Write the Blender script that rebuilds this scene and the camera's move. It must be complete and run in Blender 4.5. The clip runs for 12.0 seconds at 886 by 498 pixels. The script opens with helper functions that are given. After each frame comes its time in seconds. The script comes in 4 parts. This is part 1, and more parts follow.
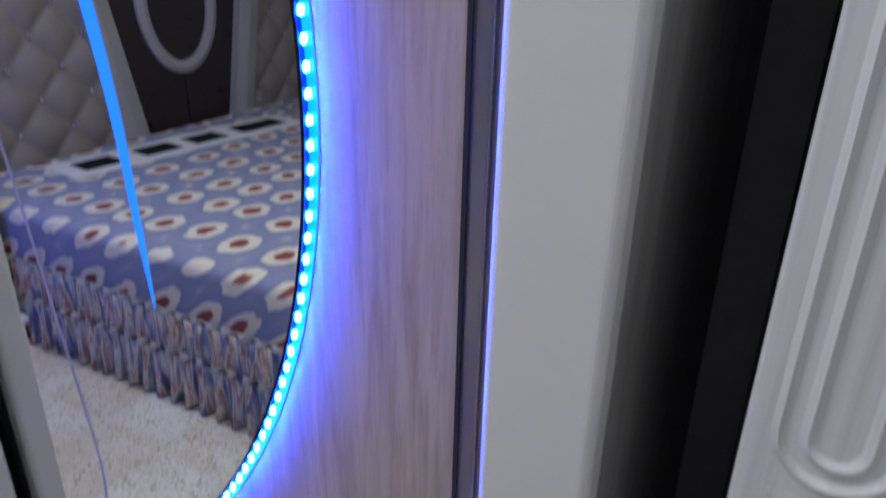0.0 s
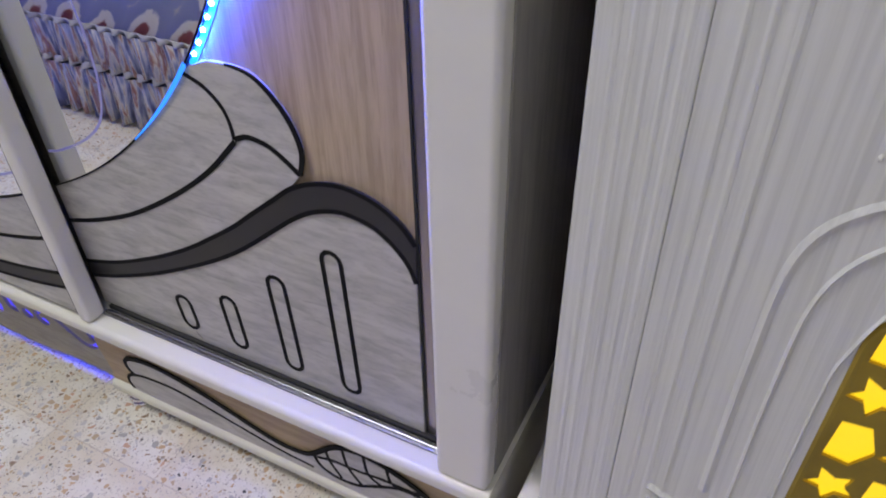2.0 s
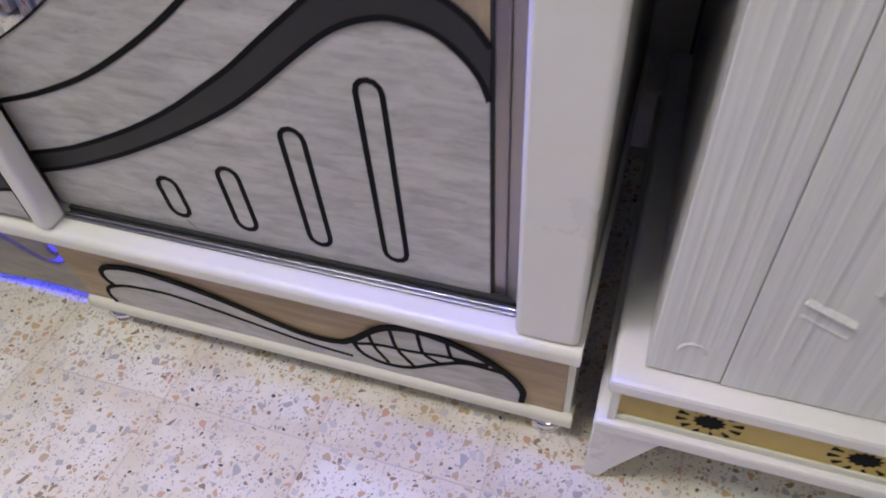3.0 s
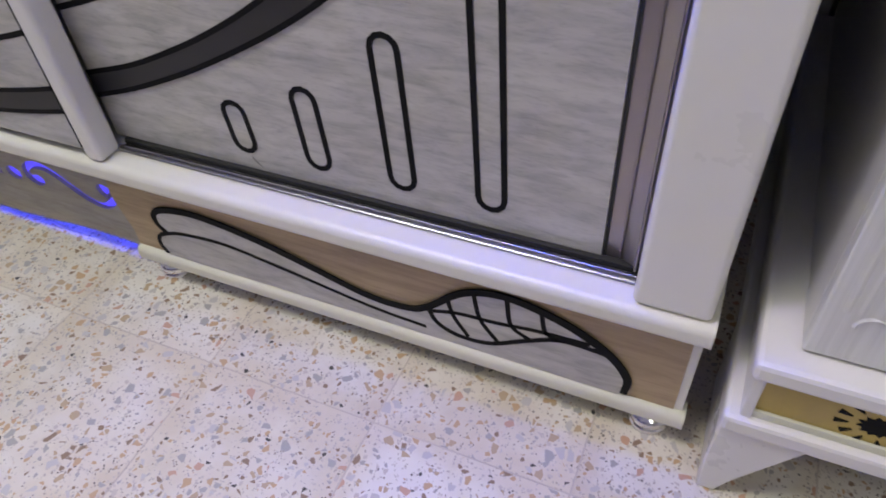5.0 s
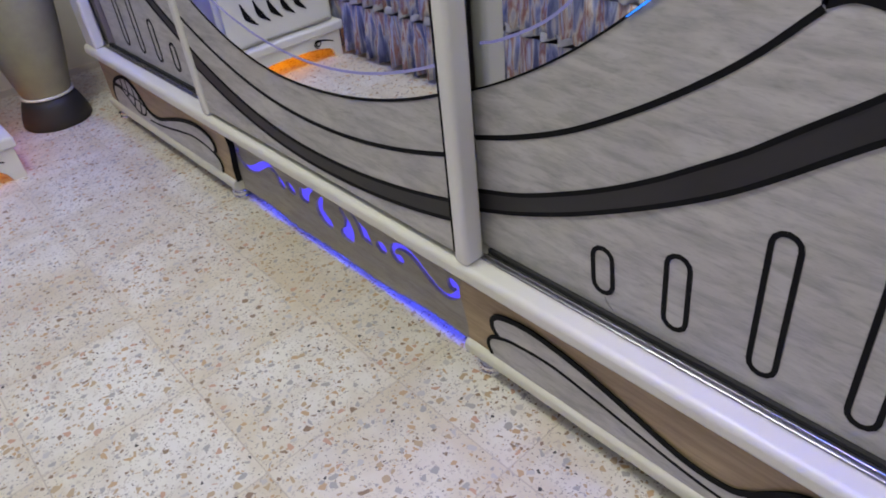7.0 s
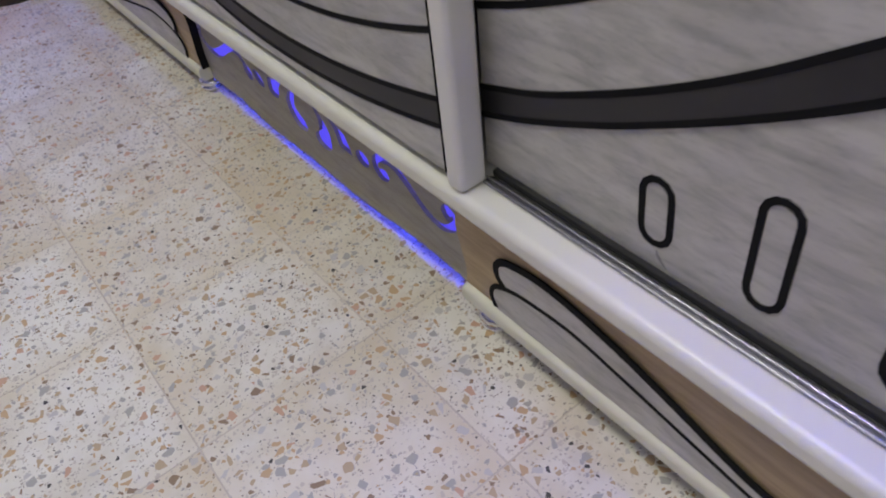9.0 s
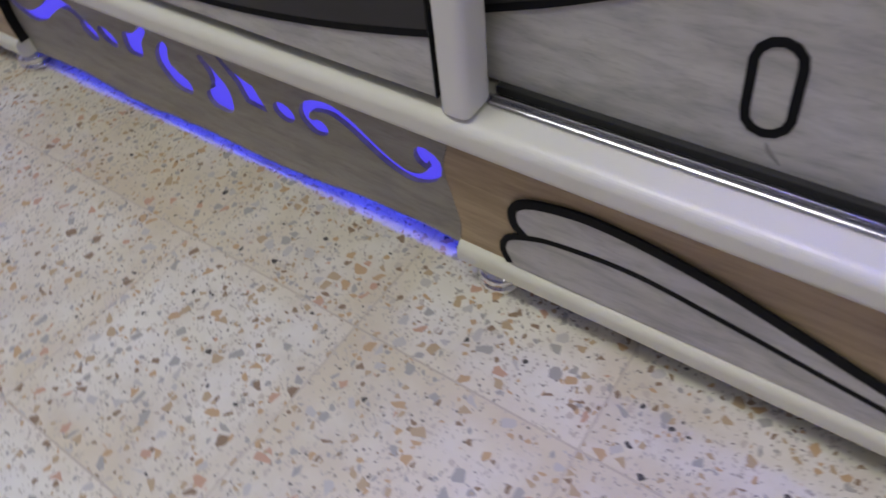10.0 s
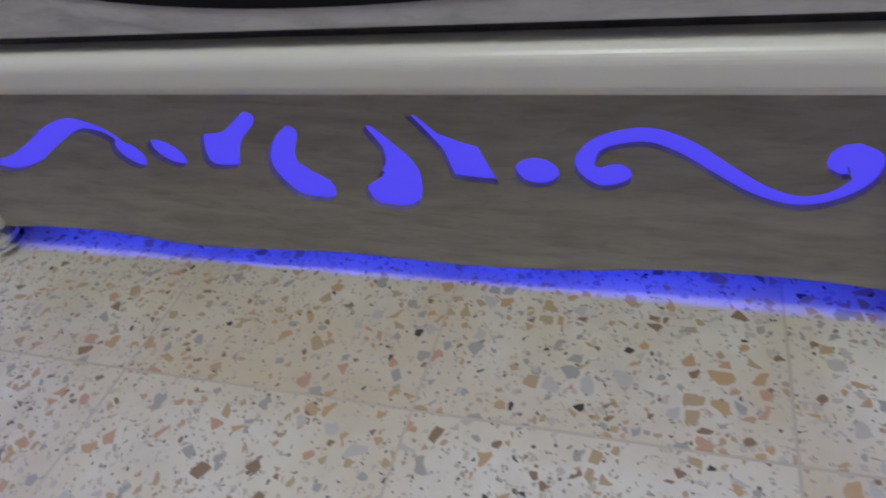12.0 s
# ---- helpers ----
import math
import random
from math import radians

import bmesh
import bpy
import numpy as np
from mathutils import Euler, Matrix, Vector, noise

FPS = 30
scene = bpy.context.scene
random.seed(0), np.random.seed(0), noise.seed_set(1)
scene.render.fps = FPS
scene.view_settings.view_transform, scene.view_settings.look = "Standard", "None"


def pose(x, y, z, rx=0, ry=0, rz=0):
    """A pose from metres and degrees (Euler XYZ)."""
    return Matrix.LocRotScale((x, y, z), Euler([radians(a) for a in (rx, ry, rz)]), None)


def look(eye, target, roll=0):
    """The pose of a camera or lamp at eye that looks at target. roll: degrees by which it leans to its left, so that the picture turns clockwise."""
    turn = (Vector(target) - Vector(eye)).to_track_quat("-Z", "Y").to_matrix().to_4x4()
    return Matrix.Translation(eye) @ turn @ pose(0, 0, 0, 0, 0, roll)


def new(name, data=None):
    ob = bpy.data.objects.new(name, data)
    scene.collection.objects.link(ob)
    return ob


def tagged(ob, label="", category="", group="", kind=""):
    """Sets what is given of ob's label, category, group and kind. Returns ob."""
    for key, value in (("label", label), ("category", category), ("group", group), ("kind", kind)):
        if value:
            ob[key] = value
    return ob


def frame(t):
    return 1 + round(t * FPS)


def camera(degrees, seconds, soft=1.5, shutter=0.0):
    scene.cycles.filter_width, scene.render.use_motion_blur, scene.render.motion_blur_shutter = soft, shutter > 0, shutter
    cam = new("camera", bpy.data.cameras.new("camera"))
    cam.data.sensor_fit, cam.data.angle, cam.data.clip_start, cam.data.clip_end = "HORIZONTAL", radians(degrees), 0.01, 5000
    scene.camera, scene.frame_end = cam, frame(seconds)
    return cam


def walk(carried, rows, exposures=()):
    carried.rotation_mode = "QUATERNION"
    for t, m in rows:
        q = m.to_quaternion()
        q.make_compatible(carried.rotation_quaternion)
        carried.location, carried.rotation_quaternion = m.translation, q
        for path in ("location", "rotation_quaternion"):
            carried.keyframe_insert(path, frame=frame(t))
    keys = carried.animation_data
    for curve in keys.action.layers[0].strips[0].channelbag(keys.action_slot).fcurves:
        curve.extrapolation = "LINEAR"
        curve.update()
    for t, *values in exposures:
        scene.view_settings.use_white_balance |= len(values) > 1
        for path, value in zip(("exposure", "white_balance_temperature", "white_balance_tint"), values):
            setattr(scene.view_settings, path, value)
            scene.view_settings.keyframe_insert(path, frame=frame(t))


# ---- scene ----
cam = camera(64.9, 12.0, soft=1.75, shutter=0.4)
PATH = [
    (0, (0.723, 0.004, 1.298), (-0.136, 1.626, 0.503), 1.3),
    (0.2, (0.728, -0.011, 1.264), (-0.101, 1.557, 0.341), 2.6),
    (0.5, (0.764, -0.034, 1.153), (-0.08, 1.501, 0.188), 3.0),
    (1, (0.857, -0.077, 1.085), (-0.022, 1.36, 0.005), 0.6),
    (1.5, (0.887, -0.117, 1.063), (0.074, 1.285, -0.109), 0.1),
    (2, (0.854, -0.155, 1.055), (0.116, 1.242, -0.171), -1.3),
    (2.5, (0.754, -0.174, 1.0), (0.184, 1.181, -0.353), -1.4),
    (3, (0.678, -0.14, 0.897), (0.183, 1.14, -0.558), -4.3),
    (5, (0.609, -0.127, 0.75), (-0.027, 1.144, -0.657), -4.4),
    (5.5, (0.598, -0.133, 0.776), (-0.185, 1.123, -0.571), -4.2),
    (6, (0.558, -0.147, 0.797), (-0.421, 0.999, -0.517), -6.4),
    (6.5, (0.53, -0.162, 0.846), (-0.676, 0.893, -0.35), -8.2),
    (7, (0.503, -0.183, 0.843), (-0.759, 0.826, -0.336), -6.4),
    (9, (0.35, 0.003, 0.692), (-0.841, 0.804, -0.697), -7.7),
    (9.5, (0.27, -0.003, 0.622), (-0.72, 0.91, -0.857), -5.0),
    (10, (0.155, -0.008, 0.573), (-0.696, 0.994, -0.936), -7.8),
    (10.5, (0.017, 0.028, 0.546), (-0.804, 1.124, -0.911), -14.3),
    (11, (-0.094, 0.027, 0.449), (-0.817, 1.204, -0.996), -13.9),
    (11.5, (-0.216, -0.008, 0.399), (-0.765, 1.314, -0.997), -11.2),
    (12, (-0.274, -0.018, 0.403), (-0.874, 1.373, -0.903), -11.7),
]
walk(cam, [(t, look(eye, target, roll)) for t, eye, target, roll in PATH], [(0.0, -0.50, 6200, 10), (1.5, -0.13, 6550, 10), (3.0, 0.12, 7000, 10), (5.5, 0.03, 6850, 10), (7.2, -0.02, 7000, 5), (9.0, -0.22, 7000, 8), (9.9, -0.30, 6900, 8), (10.6, -0.10, 6700, 8), (12.0, -0.38, 6500, 7)])

# ---- world and lamps ----
world = bpy.data.worlds.new("world")
scene.world = world
world.use_nodes = True
world.node_tree.nodes["Background"].inputs[0].default_value = (0.9, 0.95, 1.0, 1)
world.node_tree.nodes["Background"].inputs[1].default_value = 0.05


def area_lamp(name, x, y, z, sx, sy, watts, color):
    data = bpy.data.lights.new(name, "AREA")
    data.shape, data.size, data.size_y, data.energy, data.color = "RECTANGLE", sx, sy, watts, color
    ob = new(name, data)
    ob.matrix_world = pose(x, y, z)
    return ob


area_lamp("ceiling_lamp_light", -0.4, -0.36, 2.60, 1.2, 0.5, 35, (0.97, 0.995, 0.93))
area_lamp("ceiling_lamp_light", 1.5, -1.2, 2.60, 0.6, 0.6, 12, (0.97, 0.995, 0.93))


def spot_lamp(name, eye, target, watts, color, cone):
    data = bpy.data.lights.new(name, "SPOT")
    data.energy, data.color, data.spot_size, data.spot_blend, data.shadow_soft_size = watts, color, radians(cone), 0.45, 0.03
    ob = new(name, data)
    ob.matrix_world = look(eye, target)
    return ob


SPOT = (0.12, 0.02, 2.70)
spot_lamp("spotlight_light", SPOT, (0.46, 0.02, 0.0), 42, (0.58, 0.45, 1.0), 27)


# ---- materials ----
def material(name, color, rough=0.5, metal=0.0, spec=0.5):
    m = bpy.data.materials.new(name)
    m.use_nodes = True
    b = m.node_tree.nodes["Principled BSDF"]
    b.inputs["Base Color"].default_value = (*color, 1)
    b.inputs["Roughness"].default_value = rough
    b.inputs["Metallic"].default_value = metal
    b.inputs["Specular IOR Level"].default_value = spec
    return m


def node(m, kind, **values):
    n = m.node_tree.nodes.new(kind)
    for k, v in values.items():
        if k == "op":
            n.operation = v
        elif k == "feature":
            n.feature = v
        elif k == "blend":
            n.data_type, n.blend_type = "RGBA", v
        else:
            n.inputs[k.replace("_", " ")].default_value = v
    return n


def join(m, a, out, b, slot):
    m.node_tree.links.new(a.outputs[out], b.inputs[slot])


def ramp(m, source, out, stops):
    r = m.node_tree.nodes.new("ShaderNodeValToRGB")
    e = r.color_ramp.elements
    while len(e) < len(stops):
        e.new(0.5)
    for el, (p, c) in zip(e, stops):
        el.position, el.color = p, (*c, 1)
    join(m, source, out, r, 0)
    return r


def coords(m, scale, per_object=0.0):
    """Object coordinates, stretched; per_object shifts them for each object by its random number."""
    tc = node(m, "ShaderNodeTexCoord")
    mp = node(m, "ShaderNodeMapping")
    mp.inputs["Scale"].default_value = scale
    join(m, tc, "Object", mp, "Vector")
    if per_object:
        info = node(m, "ShaderNodeObjectInfo")
        mul = node(m, "ShaderNodeMath", op="MULTIPLY")
        mul.inputs[1].default_value = per_object
        join(m, info, "Random", mul, 0)
        join(m, mul, 0, mp, "Location")
    return mp


def bsdf(m):
    return m.node_tree.nodes["Principled BSDF"]


def bump(m, source, out, strength, distance=0.001):
    b = node(m, "ShaderNodeBump")
    b.inputs["Strength"].default_value, b.inputs["Distance"].default_value = strength, distance
    join(m, source, out, b, "Height")
    join(m, b, "Normal", bsdf(m), "Normal")


def wood(name, dark, light, streak, grain, rough=0.45):
    """Printed wood board; grain is the coordinate stretch, small along the grain."""
    m = material(name, light, rough)
    mp = coords(m, grain)
    fine = node(m, "ShaderNodeTexNoise", Scale=5.0, Detail=9.0, Roughness=0.58, Distortion=0.5)
    join(m, mp, 0, fine, "Vector")
    broad = node(m, "ShaderNodeTexNoise", Scale=1.6, Detail=4.0, Distortion=0.8)
    join(m, mp, 0, broad, "Vector")
    knots = node(m, "ShaderNodeTexNoise", Scale=3.1, Detail=6.0, Roughness=0.7, Distortion=1.2)
    join(m, mp, 0, knots, "Vector")
    a = ramp(m, fine, 0, [(0.30, dark), (0.58, light)])
    mix = node(m, "ShaderNodeMix", blend="MULTIPLY", Factor=0.55)
    join(m, a, 0, mix, 6)
    b = ramp(m, broad, 0, [(0.3, (0.72, 0.72, 0.72)), (0.65, (1.05, 1.05, 1.05))])
    join(m, b, 0, mix, 7)
    lines = node(m, "ShaderNodeTexNoise", Scale=22.0, Detail=5.0, Roughness=0.6)
    join(m, mp, 0, lines, "Vector")
    ln = ramp(m, lines, 0, [(0.34, (0.80, 0.80, 0.80)), (0.48, (1, 1, 1))])
    mix1 = node(m, "ShaderNodeMix", blend="MULTIPLY", Factor=0.6)
    join(m, mix, 2, mix1, 6)
    join(m, ln, 0, mix1, 7)
    mix = mix1
    k = ramp(m, knots, 0, [(0.60, (0, 0, 0)), (0.80, (0.75, 0.75, 0.75))])
    mix2 = node(m, "ShaderNodeMix", blend="MIX")
    join(m, k, 0, mix2, 0)
    join(m, mix, 2, mix2, 6)
    mix2.inputs[7].default_value = (*streak, 1)
    join(m, mix2, 2, bsdf(m), "Base Color")
    bump(m, fine, 0, 0.08, 0.0005)
    return m


def lit(name, color, strength):
    m = material(name, (0.0, 0.0, 0.0), 0.6)
    bsdf(m).inputs["Emission Color"].default_value = (*color, 1)
    bsdf(m).inputs["Emission Strength"].default_value = strength
    return m


def lacquer(name, color, rough=0.3, dirt=0.06):
    m = material(name, color, rough)
    mp = coords(m, (1, 1, 1))
    n = node(m, "ShaderNodeTexNoise", Scale=3.0, Detail=6.0, Roughness=0.7)
    join(m, mp, 0, n, "Vector")
    c = ramp(m, n, 0, [(0.3, tuple(v * (1 - dirt) for v in color)), (0.7, color)])
    join(m, c, 0, bsdf(m), "Base Color")
    r = ramp(m, n, 0, [(0.3, (rough * 0.8,) * 3), (0.7, (rough * 1.3,) * 3)])
    join(m, r, 0, bsdf(m), "Roughness")
    return m


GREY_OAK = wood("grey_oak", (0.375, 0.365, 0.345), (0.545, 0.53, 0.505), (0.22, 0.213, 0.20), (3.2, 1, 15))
# darker copy of the grey oak: the plinth's shade is put into its colour
GREY_OAK_SHADED = wood("grey_oak_plinth_shaded", (0.25, 0.232, 0.20), (0.35, 0.327, 0.285), (0.16, 0.147, 0.128), (3.0, 1, 17))
TAN_OAK = wood("tan_oak_upright", (0.37, 0.275, 0.17), (0.51, 0.40, 0.265), (0.26, 0.18, 0.11), (19, 1, 1.3))
TAN_FLAT = wood("tan_oak_flat", (0.33, 0.238, 0.135), (0.45, 0.335, 0.20), (0.27, 0.187, 0.105), (2.0, 1, 22))
WHITE = lacquer("white_lacquer", (0.78, 0.765, 0.73), 0.32)
CREAM = lacquer("cream_moulding", (0.70, 0.69, 0.58), 0.35)
BLACK = material("black_groove_paint", (0.008, 0.008, 0.009), 0.75, 0.0, 0.15)
CHARCOAL = lacquer("charcoal_band", (0.034, 0.033, 0.034), 0.5, 0.5)
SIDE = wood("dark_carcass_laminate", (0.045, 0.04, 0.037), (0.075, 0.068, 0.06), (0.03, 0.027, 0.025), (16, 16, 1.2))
SIDE_GREY = wood("grey_brown_side_laminate", (0.27, 0.258, 0.25), (0.37, 0.355, 0.34), (0.19, 0.18, 0.175), (16, 16, 1.2))
PROFILE = material("bronze_aluminium", (0.36, 0.325, 0.31), 0.32, 0.8)
SCUFF = material("grey_scuff", (0.26, 0.25, 0.245), 0.7)
SHELF = lacquer("cream_white_shelf", (0.75, 0.735, 0.66), 0.3)
CHROME = material("chrome", (0.85, 0.85, 0.87), 0.09, 1.0)
TRACK = material("brushed_track_metal", (0.42, 0.42, 0.44), 0.26, 1.0)
MIRROR = material("mirror_silver", (0.88, 0.90, 0.89), 0.012, 1.0)
ETCH = material("etched_line", (0.30, 0.31, 0.36), 0.5, 0.3)
ETCH.node_tree.nodes["Principled BSDF"].inputs["Emission Color"].default_value = (0.20, 0.17, 0.9, 1)
ETCH.node_tree.nodes["Principled BSDF"].inputs["Emission Strength"].default_value = 0.22
RUBBER = material("black_rubber", (0.02, 0.02, 0.02), 0.8)
LED_DIFFUSER = lit("blue_lit_acrylic", (0.090, 0.070, 1.0), 1.12)
LED_TAPE = lit("blue_led_tape", (0.008, 0.30, 1.0), 2.4)
LED_DOT = lit("blue_led_chip", (0.006, 0.048, 1.0), 1750.0)
LED_UNDER = lit("blue_under_led", (0.030, 0.050, 1.0), 38.0)
# also colours the strip that stands in for the tape's light spill
LED_ARC = lit("blue_etching_and_spill_glow", (0.02, 0.20, 1.0), 2.0)
ORANGE_LED = lit("orange_under_led", (1.0, 0.30, 0.012), 1.9)
VIOLET_LENS = lit("violet_lens", (1.0, 0.40, 0.85), 14.0)
GOLD_LIT = lit("yellow_lit_acrylic", (1.0, 0.66, 0.02), 1.15)
GOLD = lacquer("gold_mirror_panel", (0.46, 0.33, 0.05), 0.22, 0.5)
bsdf(GOLD).inputs["Metallic"].default_value = 0.6
GOLD_STRIP = lacquer("speckled_gold_laminate", (0.62, 0.46, 0.12), 0.35, 0.35)
WALL = lacquer("wall_paint", (0.62, 0.60, 0.56), 0.8, 0.08)
CEILING = lacquer("ceiling_paint", (0.80, 0.79, 0.77), 0.85, 0.04)


def white_grain():
    m = material("white_embossed_grain", (0.72, 0.72, 0.71), 0.42)
    mp = coords(m, (60, 60, 1.1))
    n = node(m, "ShaderNodeTexNoise", Scale=2.2, Detail=6.0, Roughness=0.65, Distortion=0.2)
    join(m, mp, 0, n, "Vector")
    c = ramp(m, n, 0, [(0.30, (0.60, 0.60, 0.59)), (0.52, (0.72, 0.72, 0.71)), (0.75, (0.78, 0.78, 0.775))])
    join(m, c, 0, bsdf(m), "Base Color")
    bump(m, n, 0, 0.5, 0.0012)
    return m


WHITE_GRAIN = white_grain()


def terrazzo():
    m = material("terrazzo", (0.6, 0.56, 0.5), 0.3)
    mp = coords(m, (1, 1, 1), 7.0)
    warp = node(m, "ShaderNodeTexNoise", Scale=60.0, Detail=3.0)
    join(m, mp, 0, warp, "Vector")
    add = node(m, "ShaderNodeVectorMath", op="MULTIPLY_ADD")
    add.inputs[1].default_value = (0.006, 0.006, 0.006)
    join(m, warp, "Color", add, 0)
    join(m, mp, 0, add, 2)
    info = node(m, "ShaderNodeObjectInfo")

    def chips(scale, colors, keep, edge):
        v = node(m, "ShaderNodeTexVoronoi", feature="F1", Scale=scale)
        join(m, add, 0, v, "Vector")
        d = node(m, "ShaderNodeTexVoronoi", feature="DISTANCE_TO_EDGE", Scale=scale)
        join(m, add, 0, d, "Vector")
        sep = node(m, "ShaderNodeSeparateColor")
        join(m, v, "Color", sep, 0)
        col = ramp(m, sep, 0, colors)
        col.color_ramp.interpolation = "CONSTANT"
        on = node(m, "ShaderNodeMath", op="GREATER_THAN")
        on.inputs[1].default_value = keep
        join(m, sep, 1, on, 0)
        inside = node(m, "ShaderNodeMapRange", From_Min=edge, From_Max=edge + 0.05)
        join(m, d, 0, inside, 0)
        mul = node(m, "ShaderNodeMath", op="MULTIPLY")
        join(m, on, 0, mul, 0)
        join(m, inside, 0, mul, 1)
        return col, mul

    cloud = node(m, "ShaderNodeTexNoise", Scale=9.0, Detail=7.0, Roughness=0.7)
    join(m, mp, 0, cloud, "Vector")
    base = ramp(m, cloud, 0, [(0.3, (0.59, 0.55, 0.46)), (0.5, (0.70, 0.675, 0.60)), (0.72, (0.76, 0.745, 0.69))])
    stain = node(m, "ShaderNodeTexNoise", Scale=3.2, Detail=5.0, Roughness=0.65)
    join(m, mp, 0, stain, "Vector")
    sm = ramp(m, stain, 0, [(0.46, (0, 0, 0)), (0.72, (0.75, 0.75, 0.75))])
    yellowed = node(m, "ShaderNodeMix", blend="MIX")
    join(m, sm, 0, yellowed, 0)
    join(m, base, 0, yellowed, 6)
    yellowed.inputs[7].default_value = (0.57, 0.49, 0.34, 1)
    local = node(m, "ShaderNodeTexCoord")
    axes = node(m, "ShaderNodeSeparateXYZ")
    join(m, local, "Object", axes, 0)
    near = []
    for k in (0, 1):
        fold = node(m, "ShaderNodeMath", op="PINGPONG")
        fold.inputs[1].default_value = 0.12425
        join(m, axes, k, fold, 0)
        near.append(fold)
    edge = node(m, "ShaderNodeMath", op="MINIMUM")
    join(m, near[0], 0, edge, 0)
    join(m, near[1], 0, edge, 1)
    worn = node(m, "ShaderNodeMath", op="MULTIPLY_ADD")
    join(m, stain, 0, worn, 0)
    worn.inputs[1].default_value = -0.030
    join(m, edge, 0, worn, 2)
    band = ramp(m, worn, 0, [(0.0, (0.28, 0.28, 0.28)), (0.016, (0, 0, 0))])
    soiled = node(m, "ShaderNodeMix", blend="MIX")
    join(m, band, 0, soiled, 0)
    join(m, yellowed, 2, soiled, 6)
    soiled.inputs[7].default_value = (0.57, 0.48, 0.32, 1)
    last, out = soiled, 2
    tan, grey, brown, ochre, dark = (0.45, 0.34, 0.21), (0.37, 0.355, 0.33), (0.26, 0.18, 0.115), (0.50, 0.34, 0.19), (0.06, 0.055, 0.05)
    sets = [
        (330.0, [(0.0, (0.50, 0.46, 0.39)), (0.4, (0.44, 0.40, 0.34)), (0.7, (0.33, 0.29, 0.24)), (0.90, (0.16, 0.145, 0.13))], 0.80, 0.10),
        (150.0, [(0.0, (0.52, 0.47, 0.40)), (0.25, tan), (0.45, grey), (0.65, ochre), (0.82, brown), (0.96, dark)], 0.75, 0.12),
        (82.0, [(0.0, tan), (0.22, (0.50, 0.48, 0.45)), (0.42, grey), (0.62, ochre), (0.76, (0.52, 0.32, 0.22)), (0.9, brown)], 0.76, 0.12),
    ]
    for scale, colors, keep, edge in sets:
        col, mask = chips(scale, colors, keep, edge)
        mix = node(m, "ShaderNodeMix", blend="MIX")
        join(m, mask, 0, mix, 0)
        join(m, last, out, mix, 6)
        join(m, col, 0, mix, 7)
        last, out = mix, 2
    tone = ramp(m, info, "Random", [(0.0, (0.96, 0.94, 0.91)), (0.5, (1.0, 0.985, 0.965)), (1.0, (1.02, 1.02, 1.03))])
    mix = node(m, "ShaderNodeMix", blend="MULTIPLY", Factor=1.0)
    join(m, last, out, mix, 6)
    join(m, tone, 0, mix, 7)
    join(m, mix, 2, bsdf(m), "Base Color")
    r = ramp(m, cloud, 0, [(0.3, (0.40,) * 3), (0.7, (0.58,) * 3)])
    join(m, r, 0, bsdf(m), "Roughness")
    return m


TERRAZZO = terrazzo()
GROUT = lacquer("beige_grout", (0.60, 0.535, 0.44), 0.7, 0.25)


def bedspread_cloth():
    m = material("ikat_bedspread", (0.25, 0.25, 0.3), 0.9)
    flat = node(m, "ShaderNodeTexCoord")
    axes = node(m, "ShaderNodeSeparateXYZ")
    join(m, flat, "Object", axes, 0)
    fold = node(m, "ShaderNodeCombineXYZ")
    for k in (0, 1):
        drop = node(m, "ShaderNodeMath", op="ADD" if k else "SUBTRACT")
        join(m, axes, k, drop, 0)
        join(m, axes, 2, drop, 1)
        join(m, drop, 0, fold, k)
    mp = node(m, "ShaderNodeMapping")
    mp.inputs["Scale"].default_value = (6.6, 5.2, 1.0)
    join(m, fold, 0, mp, "Vector")
    v = node(m, "ShaderNodeTexVoronoi", feature="F1", Scale=1.0, Randomness=0.22)
    v.voronoi_dimensions = "2D"
    wob = node(m, "ShaderNodeTexNoise", Scale=4.0, Detail=4.0)
    join(m, mp, 0, wob, "Vector")
    add = node(m, "ShaderNodeVectorMath", op="MULTIPLY_ADD")
    add.inputs[1].default_value = (0.25, 0.25, 0.25)
    join(m, wob, "Color", add, 0)
    join(m, mp, 0, add, 2)
    join(m, add, 0, v, "Vector")
    c = ramp(m, v, "Distance", [(0.0, (0.20, 0.035, 0.03)), (0.15, (0.24, 0.06, 0.05)), (0.19, (0.66, 0.60, 0.46)), (0.33, (0.68, 0.63, 0.51)), (0.37, (0.21, 0.225, 0.34)), (0.64, (0.25, 0.265, 0.38)), (0.72, (0.50, 0.46, 0.36))])
    join(m, c, 0, bsdf(m), "Base Color")
    return m


def skirt_cloth():
    m = material("striped_skirt_cloth", (0.3, 0.3, 0.3), 0.9)
    mp = coords(m, (30, 30, 5))
    n = node(m, "ShaderNodeTexNoise", Scale=1.3, Detail=5.0, Distortion=0.6)
    join(m, mp, 0, n, "Vector")
    c = ramp(m, n, 0, [(0.36, (0.09, 0.10, 0.18)), (0.45, (0.27, 0.29, 0.38)), (0.52, (0.60, 0.54, 0.43)), (0.58, (0.32, 0.13, 0.09)), (0.66, (0.42, 0.45, 0.52))])
    join(m, c, 0, bsdf(m), "Base Color")
    return m


